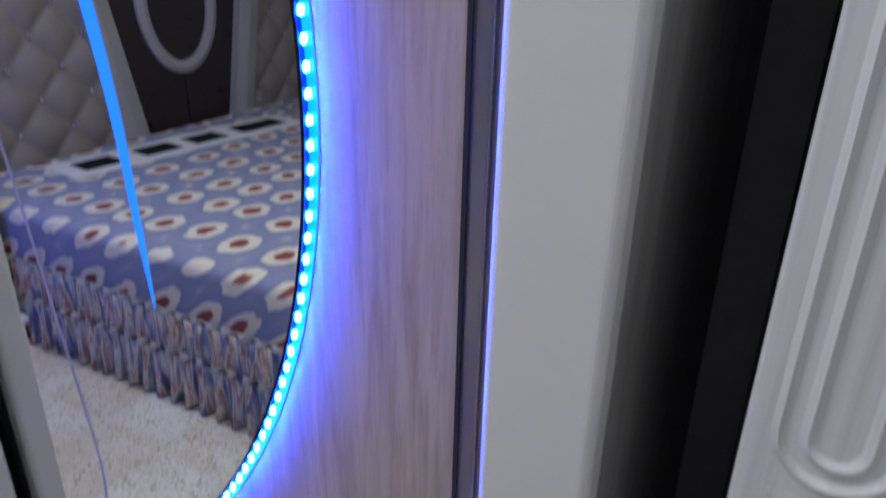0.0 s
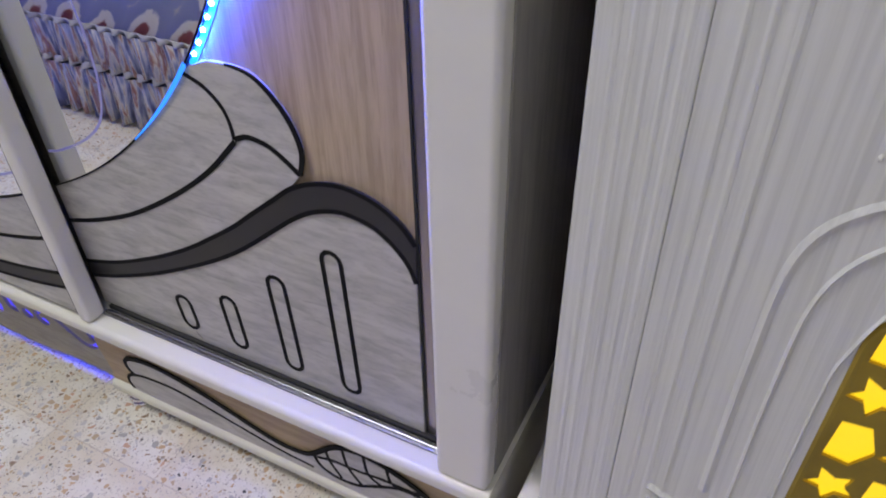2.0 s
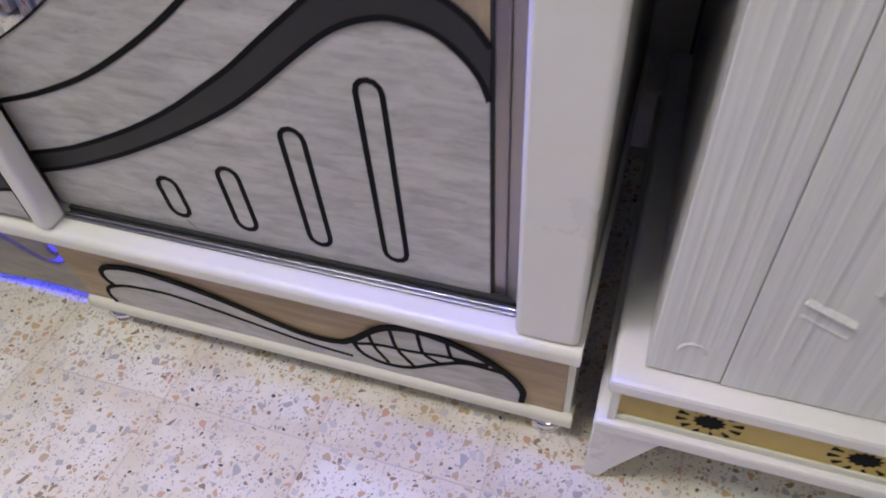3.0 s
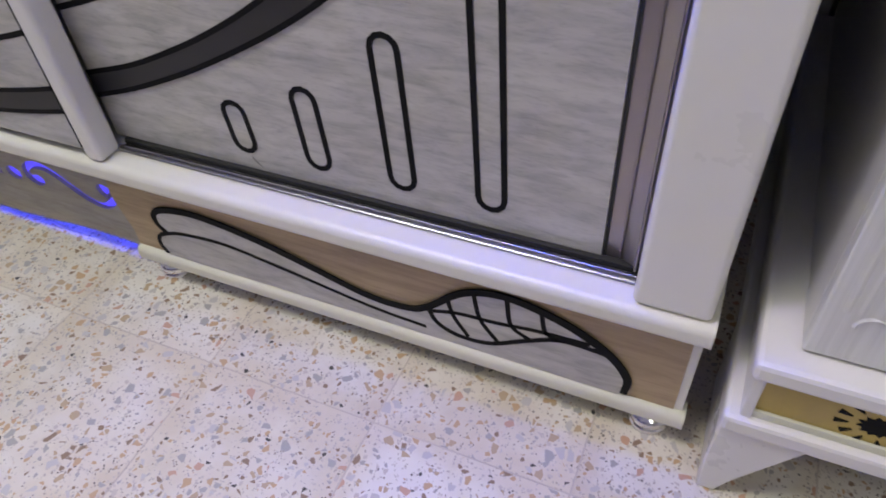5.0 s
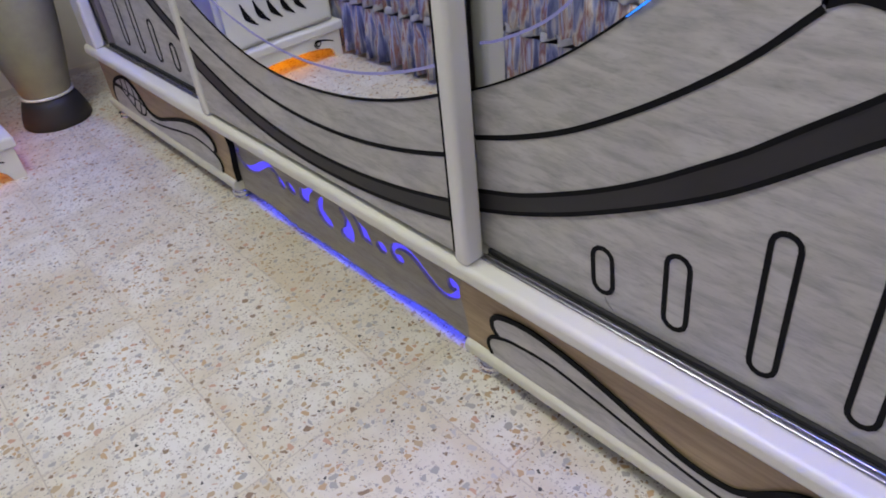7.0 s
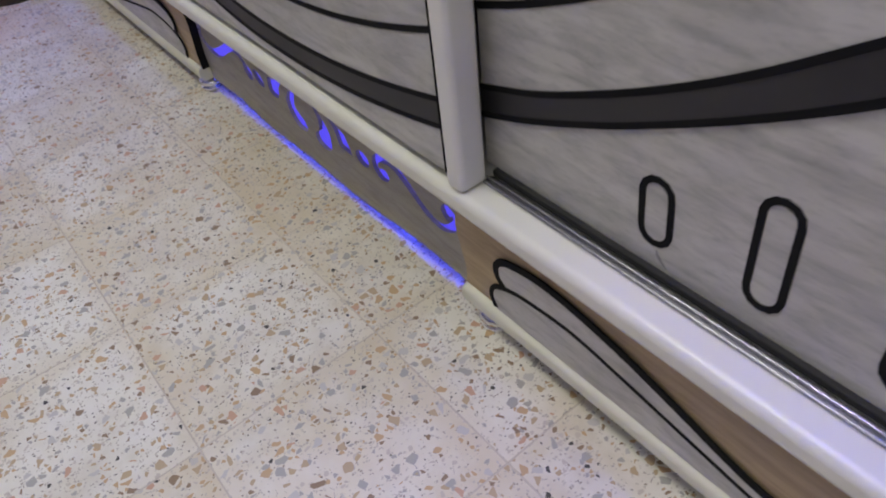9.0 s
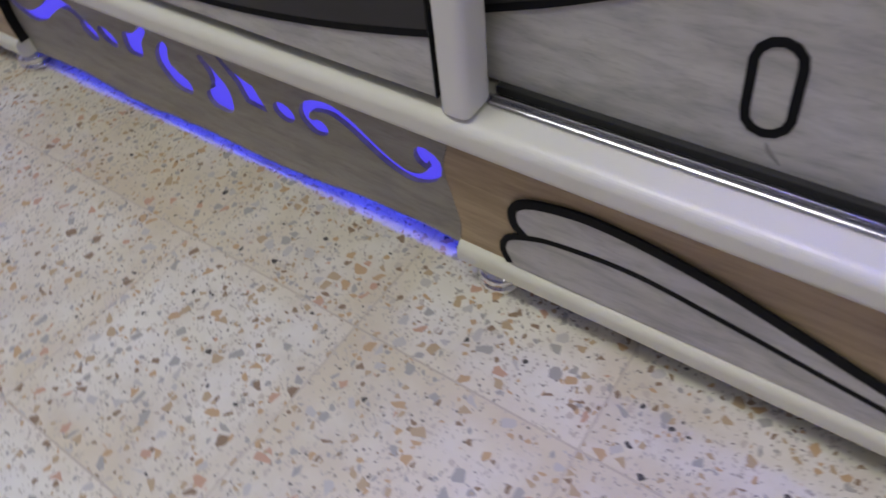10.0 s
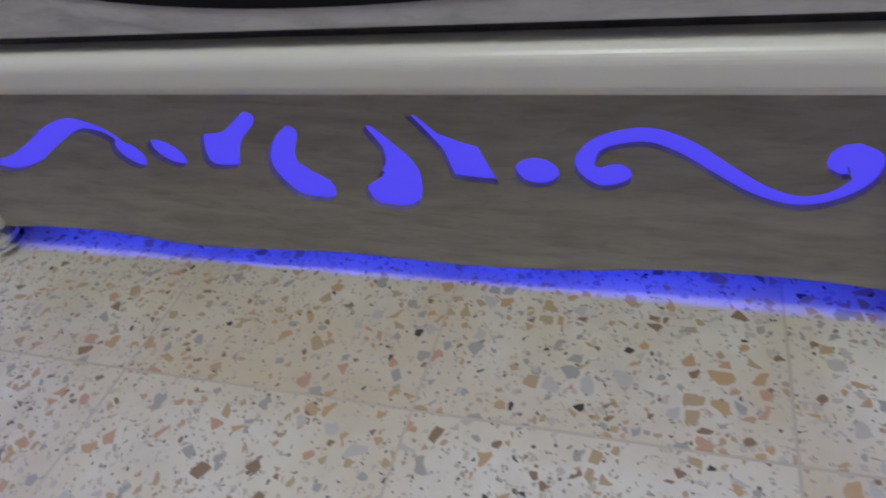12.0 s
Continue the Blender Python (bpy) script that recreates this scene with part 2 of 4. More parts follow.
BEDSPREAD, SKIRT = bedspread_cloth(), skirt_cloth()
LEATHER = lacquer("beige_leather", (0.27, 0.235, 0.195), 0.45, 0.2)
GREY_FRAME = lacquer("grey_bed_frame", (0.34, 0.325, 0.31), 0.4, 0.1)
DARK_PANEL = lacquer("black_brown_panel", (0.022, 0.014, 0.014), 0.3, 0.3)
LACE = lacquer("lace_trim", (0.45, 0.43, 0.40), 0.9, 0.15)
SIGN = lacquer("white_sign_board", (0.72, 0.72, 0.70), 0.5)
POT_UPPER = lacquer("beige_ribbed_clay", (0.44, 0.41, 0.23), 0.75, 0.45)
POT_BASE = lacquer("dark_clay", (0.036, 0.032, 0.024), 0.6, 0.4)


# ---- mesh helpers ----
def thing(name, x, y, z, label, category, group="", kind=""):
    ob = new(name)
    ob.location = (x, y, z)
    ob.empty_display_size = 0.1
    return tagged(ob, label, category, group, kind)


def part(name, bm, mat, parent=None, label="", smooth=False):
    """Links a bmesh, given in world metres, as one mesh object under its parent."""
    bmesh.ops.recalc_face_normals(bm, faces=bm.faces)
    me = bpy.data.meshes.new(name)
    if smooth:
        for f in bm.faces:
            f.smooth = True
    top = parent
    off = Vector((0, 0, 0))
    while top:
        off += top.location
        top = top.parent
    if parent:
        bmesh.ops.translate(bm, verts=bm.verts, vec=-off)
    bm.to_mesh(me)
    bm.free()
    me.materials.append(mat)
    ob = new(name, me)
    ob.parent = parent
    if label:
        ob["label"] = label
    return ob


def box(x0, x1, y0, y1, z0, z1, r=0.0, seg=2):
    bm = bmesh.new()
    bmesh.ops.create_cube(bm, size=1, matrix=Matrix.Translation(((x0 + x1) / 2, (y0 + y1) / 2, (z0 + z1) / 2)) @ Matrix.Diagonal((x1 - x0, y1 - y0, z1 - z0, 1)))
    if r:
        bmesh.ops.bevel(bm, geom=bm.edges[:], offset=r, segments=seg, affect="EDGES", profile=0.5)
    return bm


def rail(x0, x1, y0, y1, z0, z1, r, seg=6):
    """A bar along x with rounded long edges and square ends."""
    bm = box(x0, x1, y0, y1, z0, z1)
    long = [e for e in bm.edges if abs(e.verts[0].co.x - e.verts[1].co.x) > 0.5 * (x1 - x0)]
    bmesh.ops.bevel(bm, geom=long, offset=r, segments=seg, affect="EDGES", profile=0.5)
    return bm


def curve(pts, n=8, closed=False):
    """Catmull-Rom points through a few control points."""
    p = [Vector(q) for q in pts]
    out = []
    count = len(p) if closed else len(p) - 1
    for i in range(count):
        a = p[i - 1] if closed or i else p[0] * 2 - p[1]
        b, c = p[i], p[(i + 1) % len(p)]
        d = p[(i + 2) % len(p)] if closed or i + 2 < len(p) else p[-1] * 2 - p[-2]
        for k in range(n):
            t = k / n
            out.append(0.5 * (2 * b + (c - a) * t + (2 * a - 5 * b + 4 * c - d) * t * t + (3 * b - a - 3 * c + d) * t ** 3))
    if not closed:
        out.append(p[-1])
    return [(q[0], q[1]) for q in out]


def plate(outline, y0, y1, holes=(), bevel=0.0):
    """A flat board in the x-z plane from y0 (front) to y1, with holes through it."""
    bm = bmesh.new()
    edges = []
    for loop in (outline, *holes):
        vs = [bm.verts.new((x, y0, z)) for x, z in loop]
        edges += [bm.edges.new((vs[i], vs[(i + 1) % len(vs)])) for i in range(len(vs))]
    bmesh.ops.triangle_fill(bm, use_beauty=True, use_dissolve=False, edges=edges, normal=(0, -1, 0))
    ext = bmesh.ops.extrude_face_region(bm, geom=bm.faces[:])
    bmesh.ops.translate(bm, verts=[g for g in ext["geom"] if isinstance(g, bmesh.types.BMVert)], vec=(0, y1 - y0, 0))
    if bevel:
        rim = [e for e in bm.edges if len(e.link_faces) == 2 and abs(e.calc_face_angle(0)) > 1.0 and all(abs(v.co.y - y0) < 1e-6 for v in e.verts)]
        bmesh.ops.bevel(bm, geom=rim, offset=bevel, segments=1, affect="EDGES")
    return bm


def widened(pts, widths, closed=False):
    """Left and right rims of a stroke along pts."""
    n = len(pts)
    left, right = [], []
    for i, (x, z) in enumerate(pts):
        a = pts[i - 1] if closed or i else pts[0]
        b = pts[(i + 1) % n] if closed or i < n - 1 else pts[-1]
        d = Vector((b[0] - a[0], b[1] - a[1])).normalized()
        w = (widths if isinstance(widths, float) else np.interp(i / (n - 1), np.linspace(0, 1, len(widths)), widths)) / 2
        left.append((x - d.y * w, z + d.x * w))
        right.append((x + d.y * w, z - d.x * w))
    return left, right


def stroke(pts, widths, y0, y1, closed=False, dome=0.0):
    """An inlaid or raised line along pts in the x-z plane, its face at y0; dome raises its middle."""
    bm = bmesh.new()
    left, right = widened(pts, widths, closed)
    rows = []
    for (lx, lz), (rx, rz) in zip(left, right):
        mid = ((lx + rx) / 2, y0 - dome, (lz + rz) / 2)
        rows.append([bm.verts.new(c) for c in ((lx, y1, lz), (lx, y0, lz), mid, (rx, y0, rz), (rx, y1, rz))])
    n = len(rows)
    for i in range(n if closed else n - 1):
        a, b = rows[i], rows[(i + 1) % n]
        for k in range(5):
            bm.faces.new((a[k], a[(k + 1) % 5], b[(k + 1) % 5], b[k]))
    if not closed:
        bm.faces.new(rows[0])
        bm.faces.new(rows[-1][::-1])
    return bm


def blob(pts, widths):
    """A closed outline round a stroke with rounded ends, for cut-outs."""
    left, right = widened(pts, widths)
    out = list(left)
    for end, (l, r), rev in ((pts[-1], (left[-1], right[-1]), 1), (pts[0], (right[0], left[0]), 1)):
        c = Vector(((l[0] + r[0]) / 2, (l[1] + r[1]) / 2))
        v = Vector(l) - c
        for k in range(1, 5):
            w = Vector(v)
            w.rotate(Matrix.Rotation(-math.pi * k / 5, 2))
            out.append((c.x + w.x, c.y + w.y))
        if end is pts[-1]:
            out += right[::-1]
    return out


def oval(cx, cz, a, b, turn=0.0, n=20):
    c, s = math.cos(turn), math.sin(turn)
    return [(cx + a * math.cos(t) * c - b * math.sin(t) * s, cz + a * math.cos(t) * s + b * math.sin(t) * c) for t in np.linspace(0, 2 * math.pi, n, endpoint=False)]


def stadium(cx, z0, z1, r, lean=0.0, n=7):
    top = [(cx + lean + r * math.cos(a), z1 - r + r * math.sin(a)) for a in np.linspace(0, math.pi, n)]
    low = [(cx + r * math.cos(a), z0 + r + r * math.sin(a)) for a in np.linspace(math.pi, 2 * math.pi, n)]
    return top + low


def turned(profile, seg=32):
    """A body of revolution from (radius, z) pairs."""
    bm = bmesh.new()
    rings = [[bm.verts.new((r * math.cos(a), r * math.sin(a), z)) for a in np.linspace(0, 2 * math.pi, seg, endpoint=False)] for r, z in profile]
    for a, b in zip(rings, rings[1:]):
        for i in range(seg):
            bm.faces.new((a[i], a[(i + 1) % seg], b[(i + 1) % seg], b[i]))
    bm.faces.new(rings[0][::-1])
    bm.faces.new(rings[-1])
    return bm


def moved(bm, x, y, z):
    bmesh.ops.translate(bm, verts=bm.verts, vec=(x, y, z))
    return bm


# ---- the room ----
ROOM_W, ROOM_E, ROOM_N, ROOM_S, ROOM_H = -2.25, 3.2, 1.02, -3.2, 2.75
tagged(part("floor", box(ROOM_W, ROOM_E, ROOM_S, ROOM_N, -0.12, -0.0005), GROUT), "beige grouted bed under speckled terrazzo tiles", "floor", kind="structure")
tagged(part("ceiling", box(ROOM_W, ROOM_E, ROOM_S, ROOM_N, ROOM_H, ROOM_H + 0.1), CEILING), "plain white painted ceiling", "ceiling", kind="structure")
for wname, b in (("wall_north", (ROOM_W, ROOM_E, ROOM_N, ROOM_N + 0.12)), ("wall_south", (ROOM_W, ROOM_E, ROOM_S - 0.12, ROOM_S)), ("wall_west", (ROOM_W - 0.12, ROOM_W, ROOM_S - 0.12, ROOM_N + 0.12)), ("wall_east", (ROOM_E, ROOM_E + 0.12, ROOM_S - 0.12, ROOM_N + 0.12))):
    tagged(part(wname, box(*b, -0.12, ROOM_H + 0.1), WALL), "plain off-white painted room wall", "wall", kind="structure")
for lx, ly, sx, sy in ((-0.4, -0.36, 1.2, 0.5), (1.5, -1.2, 0.6, 0.6)):
    lamp = thing("ceiling_light", lx, ly, 2.62, "flat white ceiling light panel", "ceiling light", "ceiling lights")
    part("frame", box(lx - sx / 2 - 0.02, lx + sx / 2 + 0.02, ly - sy / 2 - 0.02, ly + sy / 2 + 0.02, 2.612, 2.75, 0.006), WHITE, lamp)

spot = thing("ceiling_spotlight", SPOT[0], SPOT[1], SPOT[2], "small round spotlight with violet lens on the ceiling", "spotlight")
part("housing", moved(turned([(0.048, 0.0), (0.052, 0.004), (0.052, 0.028), (0.040, 0.0335)], 28), SPOT[0], SPOT[1], SPOT[2] + 0.0165), WHITE, spot, smooth=True)
part("lens", moved(turned([(0.030, 0.0), (0.036, 0.003), (0.036, 0.005)], 24), SPOT[0], SPOT[1], SPOT[2] + 0.0115), VIOLET_LENS, spot, "violet glowing lens")

# ---- the wardrobe ----
XC = -0.513          # middle of the wardrobe
ZS, ZT = 0.227, 2.16  # top of the shelf, top of the doors
wardrobe = thing("wardrobe", XC, 0.62, 0, "three-door grey and tan oak wardrobe with mirrors and blue lighting", "wardrobe")


def flip(pts, side):
    return [(x if side > 0 else 2 * XC - x, z) for x, z in pts]


def span(a, b, side):
    return (a, b) if side > 0 else (2 * XC - b, 2 * XC - a)


# carcass
part("side_panel", box(0.632, 0.648, 0.372, 1.0, 0.05, 2.2, 0.001), SIDE_GREY, wardrobe, "grey-brown laminate side panel")
part("side_panel", box(*span(0.632, 0.648, -1), 0.372, 1.0, 0.05, 2.2, 0.001), SIDE_GREY, wardrobe, "grey-brown laminate side panel")
part("back_panel", box(-1.67, 0.64, 1.0, 1.008, 0.05, 2.2), SIDE, wardrobe, "dark back board")
part("top_panel", box(-1.69, 0.664, 0.34, 1.0, 2.17, 2.21, 0.006), WHITE, wardrobe, "white top board")
part("bottom_shelf", rail(-1.683, 0.655, 0.331, 0.99, 0.196, ZS, 0.011, 8), SHELF, wardrobe, "white shelf with a rounded front edge")


def post(x0, x1, y0, y1, name="post"):
    bm = box(x0, x1, y0, y1, ZS, 2.17, 0.008, 6)
    return part(name, bm, WHITE, wardrobe, "white lacquered upright post")


post(0.574, 0.649, 0.339, 0.371)
post(*span(0.574, 0.649, -1), 0.339, 0.371)
post(-0.121, -0.094, 0.334, 0.371)
post(*span(-0.121, -0.094, -1), 0.334, 0.371)


def plinth(side):
    inner = [(-0.126, 0.056), (-0.124, 0.085), (-0.130, 0.115), (-0.137, 0.15), (-0.131, 0.18), (-0.134, 0.196)]
    rim = curve(inner, 5)
    board = part("plinth_board", plate(flip([(0.641, 0.056)] + [(0.641, 0.196)] + rim[::-1], side), 0.352, 0.370), TAN_FLAT, wardrobe, "tan oak plinth board with a wavy end")
    part("board_edge", stroke(flip([(x + 0.0005, z) for x, z in rim], side), 0.0022, 0.3525, 0.3700), BLACK, board, "black painted wavy end")
    top = [(-0.052, 0.109), (-0.063, 0.121), (-0.063, 0.139), (-0.045, 0.152), (0.0, 0.160), (0.05, 0.157), (0.115, 0.145), (0.18, 0.127), (0.26, 0.104), (0.315, 0.103), (0.345, 0.117), (0.392, 0.160), (0.445, 0.173), (0.511, 0.157), (0.56, 0.128), (0.585, 0.095), (0.585, 0.066)]
    edge = curve(top, 6)
    overlay = part("ornament_board", plate(flip(edge + [(0.58, 0.061), (-0.068, 0.061), (-0.074, 0.073), (-0.075, 0.083), (-0.071, 0.096), (-0.062, 0.105)], side), 0.3485, 0.3535, bevel=0.0008), GREY_OAK, board, "grey oak ornament board")
    part("outline", stroke(flip(edge, side), (0.008, 0.009, 0.0095, 0.0095, 0.0085, 0.0095, 0.0105, 0.008), 0.3478, 0.3505), BLACK, board, "black carved outline")
    second = curve([(-0.068, 0.064), (-0.075, 0.080), (-0.070, 0.097), (-0.05, 0.108), (-0.02, 0.116), (0.05, 0.120), (0.131, 0.108), (0.26, 0.085), (0.34, 0.078)], 6)
    part("groove", stroke(flip(second, side), (0.0072, 0.006, 0.0055, 0.005), 0.3479, 0.3505), BLACK, board, "black carved groove")
    belly = curve([(0.345, 0.115), (0.357, 0.092), (0.385, 0.080), (0.425, 0.084), (0.47, 0.110), (0.51, 0.128), (0.562, 0.126)], 6)
    part("groove", stroke(flip(belly, side), 0.0066, 0.3479, 0.3505), BLACK, board, "black leaf outline")
    vein = curve([(0.349, 0.112), (0.385, 0.122), (0.43, 0.125), (0.48, 0.132), (0.54, 0.135)], 5)
    part("groove", stroke(flip(vein, side), 0.0056, 0.3479, 0.3505), BLACK, board, "black leaf vein")
    for x0, zt, xm, zm, x1, zb in ((0.372, 0.142, 0.378, 0.115, 0.396, 0.084), (0.405, 0.163, 0.412, 0.123, 0.434, 0.090), (0.444, 0.172, 0.45, 0.128, 0.474, 0.112), (0.484, 0.166, 0.49, 0.134, 0.508, 0.126)):
        rib = curve([(x0, zt), (xm, zm), (x1, zb)], 5)
        part("groove", stroke(flip(rib, side), 0.0056, 0.3479, 0.3505), BLACK, board, "black leaf rib")
    x0, x1 = span(-0.126, 0.655, side)
    part("base_moulding", rail(x0, x1, 0.343, 0.372, 0.033, 0.061, 0.010, 7), CREAM, wardrobe, "cream rounded base moulding")
    part("plinth_return", box(*span(0.6412, 0.650, side), 0.3535, 1.0, 0.0335, 0.1955), SHELF, wardrobe, "cream side of the plinth")


def foot(x, y):
    prof = [(0.021, 0.0), (0.025, 0.002), (0.025, 0.008), (0.022, 0.0095), (0.022, 0.012), (0.025, 0.0135), (0.025, 0.020), (0.021, 0.023), (0.013, 0.026), (0.013, 0.036)]
    part("foot", moved(turned(prof, 28), x, y, 0), CHROME, wardrobe, "chrome adjustable foot", smooth=True)


def set_back(p):
    """The panel stands a little behind the boards beside it, so its drawing is slightly larger."""
    return p[0] + (p[0] + 0.235) * 0.016, p[1] + (p[1] - 0.405) * 0.016


def ornaments():
    """Cut-outs of the middle plinth panel."""
    scroll = blob(curve([(-0.306, 0.119), (-0.317, 0.116), (-0.3275, 0.125), (-0.322, 0.139), (-0.307, 0.147), (-0.286, 0.1495), (-0.264, 0.141), (-0.241, 0.125), (-0.218, 0.110), (-0.195, 0.1025), (-0.176, 0.107), (-0.1625, 0.119), (-0.162, 0.132), (-0.171, 0.135)], 4), (0.020, 0.019, 0.014, 0.0125, 0.0135, 0.0145, 0.0145, 0.0135, 0.0125, 0.0115, 0.0115, 0.0140, 0.021, 0.027))
    left = blob(curve([(-0.878, 0.147), (-0.885, 0.131), (-0.868, 0.112), (-0.842, 0.108), (-0.810, 0.119), (-0.777, 0.138), (-0.745, 0.151), (-0.722, 0.147), (-0.709, 0.138), (-0.705, 0.128), (-0.697, 0.121)], 5), (0.012, 0.011, 0.012, 0.015, 0.018, 0.018, 0.014, 0.011, 0.011, 0.024, 0.024))
    comma = blob(curve([(-0.537, 0.152), (-0.548, 0.137), (-0.551, 0.121), (-0.541, 0.107), (-0.527, 0.102)], 5), (0.012, 0.020, 0.030, 0.034, 0.027))
    drop = blob(curve([(-0.474, 0.155), (-0.463, 0.140), (-0.457, 0.122), (-0.463, 0.103), (-0.477, 0.098)], 5), (0.009, 0.014, 0.029, 0.037, 0.026))
    cup = curve([(-0.616, 0.147), (-0.622, 0.121), (-0.606, 0.117), (-0.592, 0.121), (-0.582, 0.143), (-0.563, 0.162), (-0.570, 0.169), (-0.594, 0.152)], 3, True)
    leaf = [(-0.445, 0.167), (-0.438, 0.168), (-0.424, 0.154), (-0.408, 0.147), (-0.397, 0.144), (-0.391, 0.129), (-0.385, 0.113), (-0.403, 0.114), (-0.418, 0.116), (-0.424, 0.138), (-0.436, 0.155)]
    shapes = [comma, drop, cup, leaf, oval(-0.358, 0.1235, 0.0155, 0.0125), oval(-0.655, 0.130, 0.0175, 0.0115, -0.5)]
    return [scroll, left] + [[set_back(p) for p in shape] for shape in shapes]


def middle_plinth():
    low = curve([(-0.902, 0.031), (-0.83, 0.0345), (-0.769, 0.0335), (-0.70, 0.026), (-0.649, 0.024), (-0.58, 0.0275), (-0.524, 0.029), (-0.46, 0.0265), (-0.411, 0.0255), (-0.36, 0.0275), (-0.323, 0.030), (-0.27, 0.036), (-0.188, 0.037), (-0.124, 0.0315)], 4)
    panel = part("plinth_panel", plate(low + [(-0.124, 0.197), (-0.902, 0.197)], 0.3670, 0.3730, ornaments()), GREY_OAK_SHADED, wardrobe, "grey oak plinth panel with cut-out scrolls lit blue")
    part("light_diffuser", box(-0.898, -0.128, 0.3733, 0.3750, 0.070, 0.190), LED_DIFFUSER, panel, "blue lit acrylic behind the cut-outs")
    # unseen board, added to block the blue light behind the panel
    part("backing", box(-0.90, -0.126, 0.3752, 0.3812, 0.070, 0.195), SIDE, panel, "unseen dark board added to limit the LED spill")
    part("led_strip", box(-0.90, -0.128, 0.3738, 0.3790, 0.0655, 0.0695), LED_UNDER, panel, "blue LED strip shining at the floor")


ELL_A, ELL_B, ELL_Z = 0.92, 0.80, 1.20


def ellipse(t, grow=0.0):
    return XC + (ELL_A + grow) * math.cos(t), ELL_Z + (ELL_B + grow) * math.sin(t)


def ellipse_arc(x_from, side, n=64, grow=0.0):
    """The mirror's rim from its lower crossing of x_from round to the upper one."""
    t = math.acos((x_from - XC) / (ELL_A + grow))
    return flip([ellipse(a, grow) for a in np.linspace(-t, t, n)], side)


chip_bm = bmesh.new()
bmesh.ops.create_uvsphere(chip_bm, u_segments=10, v_segments=6, radius=0.0027)
CHIP = bpy.data.meshes.new("led_chip")
chip_bm.to_mesh(CHIP)
chip_bm.free()
CHIP.materials.append(LED_DOT)


def outer_door(side):
    door = part("door", box(*span(-0.112, 0.535, side), 0.3905, 0.404, 0.233, ZT), TAN_OAK, wardrobe, "tan oak sliding door")
    crest = [(-0.112, 0.296), (-0.04, 0.320), (0.04, 0.353), (0.10, 0.382), (0.155, 0.411), (0.205, 0.440), (0.249, 0.469), (0.289, 0.500), (0.324, 0.529), (0.360, 0.558), (0.390, 0.577), (0.421, 0.588), (0.447, 0.590), (0.48, 0.582), (0.506, 0.563), (0.524, 0.540), (0.5325, 0.517)]
    low = curve(crest, 4)
    lower = part("lower_panel", plate(flip(low + [(0.5325, 0.236), (-0.112, 0.236)], side), 0.3850, 0.3905, bevel=0.0006), GREY_OAK, door, "pale grey oak lower panel")
    up = curve([(-0.112, 0.328), (-0.03, 0.353), (0.055, 0.390), (0.115, 0.421), (0.165, 0.451), (0.21, 0.482), (0.252, 0.512), (0.294, 0.547), (0.332, 0.578), (0.366, 0.605), (0.405, 0.622), (0.445, 0.627), (0.485, 0.617), (0.515, 0.597), (0.534, 0.573)], 4)
    band = part("band", plate(flip(low + up[::-1], side), 0.3838, 0.3905), CHARCOAL, door, "charcoal curved band")
    part("outline", stroke(flip(low, side), 0.0062, 0.3832, 0.3842), BLACK, door, "black band edge")
    part("outline", stroke(flip(up, side), 0.0062, 0.3832, 0.3842), BLACK, door, "black band edge")
    rim = [p for p in ellipse_arc(-0.112, 1, 120, 0.001) if p[1] < 0.7285]
    cap = curve([(0.231, 0.7285), (0.255, 0.742), (0.285, 0.749), (0.336, 0.742), (0.373, 0.706), (0.3895, 0.663), (0.383, 0.627)], 6)
    under = [p for p in up if p[0] < 0.375]
    arm = part("arm_panel", plate(flip(rim + cap + [(x, z + 0.002) for x, z in under[::-1]], side), 0.3846, 0.3905, bevel=0.0006), GREY_OAK, door, "pale grey oak curved overlay")
    lines = (curve([(-0.112, 0.411), (-0.04, 0.434), (0.04, 0.467), (0.11, 0.506), (0.18, 0.552), (0.24, 0.599), (0.291, 0.650)], 5),
             curve([(0.291, 0.653), (0.312, 0.661), (0.340, 0.657), (0.365, 0.642), (0.383, 0.627)], 5),
             curve([(0.291, 0.653), (0.289, 0.676), (0.280, 0.697), (0.259, 0.716), (0.229, 0.728)], 5))
    for g, wd in zip(lines, (0.0072, 0.0072, 0.0055)):
        part("groove", stroke(flip(g, side), wd, 0.3838, 0.3855), BLACK, door, "black carved groove")
    part("outline", stroke(flip(cap[14:], side), (0.003, 0.006, 0.007, 0.006), 0.3840, 0.3860), BLACK, door, "black carved outline")
    part("outline", stroke(flip(rim, side), 0.0035, 0.3836, 0.3870), BLACK, door, "dark mirror seam")
    for cx, z1, lean in ((0.1040, 0.329, -0.0030), (0.2050, 0.3660, -0.0035), (0.3105, 0.444, -0.0040), (0.413, 0.5215, -0.0040)):
        part("slot_groove", stroke(flip(stadium(cx, 0.2625, z1, 0.0145, lean), side), 0.0064, 0.3840, 0.3860, True), BLACK, door, "black routed slot outline")
    scuff = curve([(0.108, 0.256), (0.112, 0.249), (0.121, 0.241)], 3)
    if side > 0:
        part("scuff_mark", stroke(scuff, (0.001, 0.004, 0.001), 0.3848, 0.3852), SCUFF, door, "grey scuff mark")
    glass = part("mirror", plate(ellipse_arc(-0.112, side, 96), 0.3830, 0.3890), MIRROR, door, "silvered mirror with a curved rim")
    part("mirror_rim", stroke([p for p in ellipse_arc(-0.112, side, 96, 0.001) if p[1] > 0.73], 0.003, 0.3835, 0.3895), BLACK, door, "dark mirror edge")
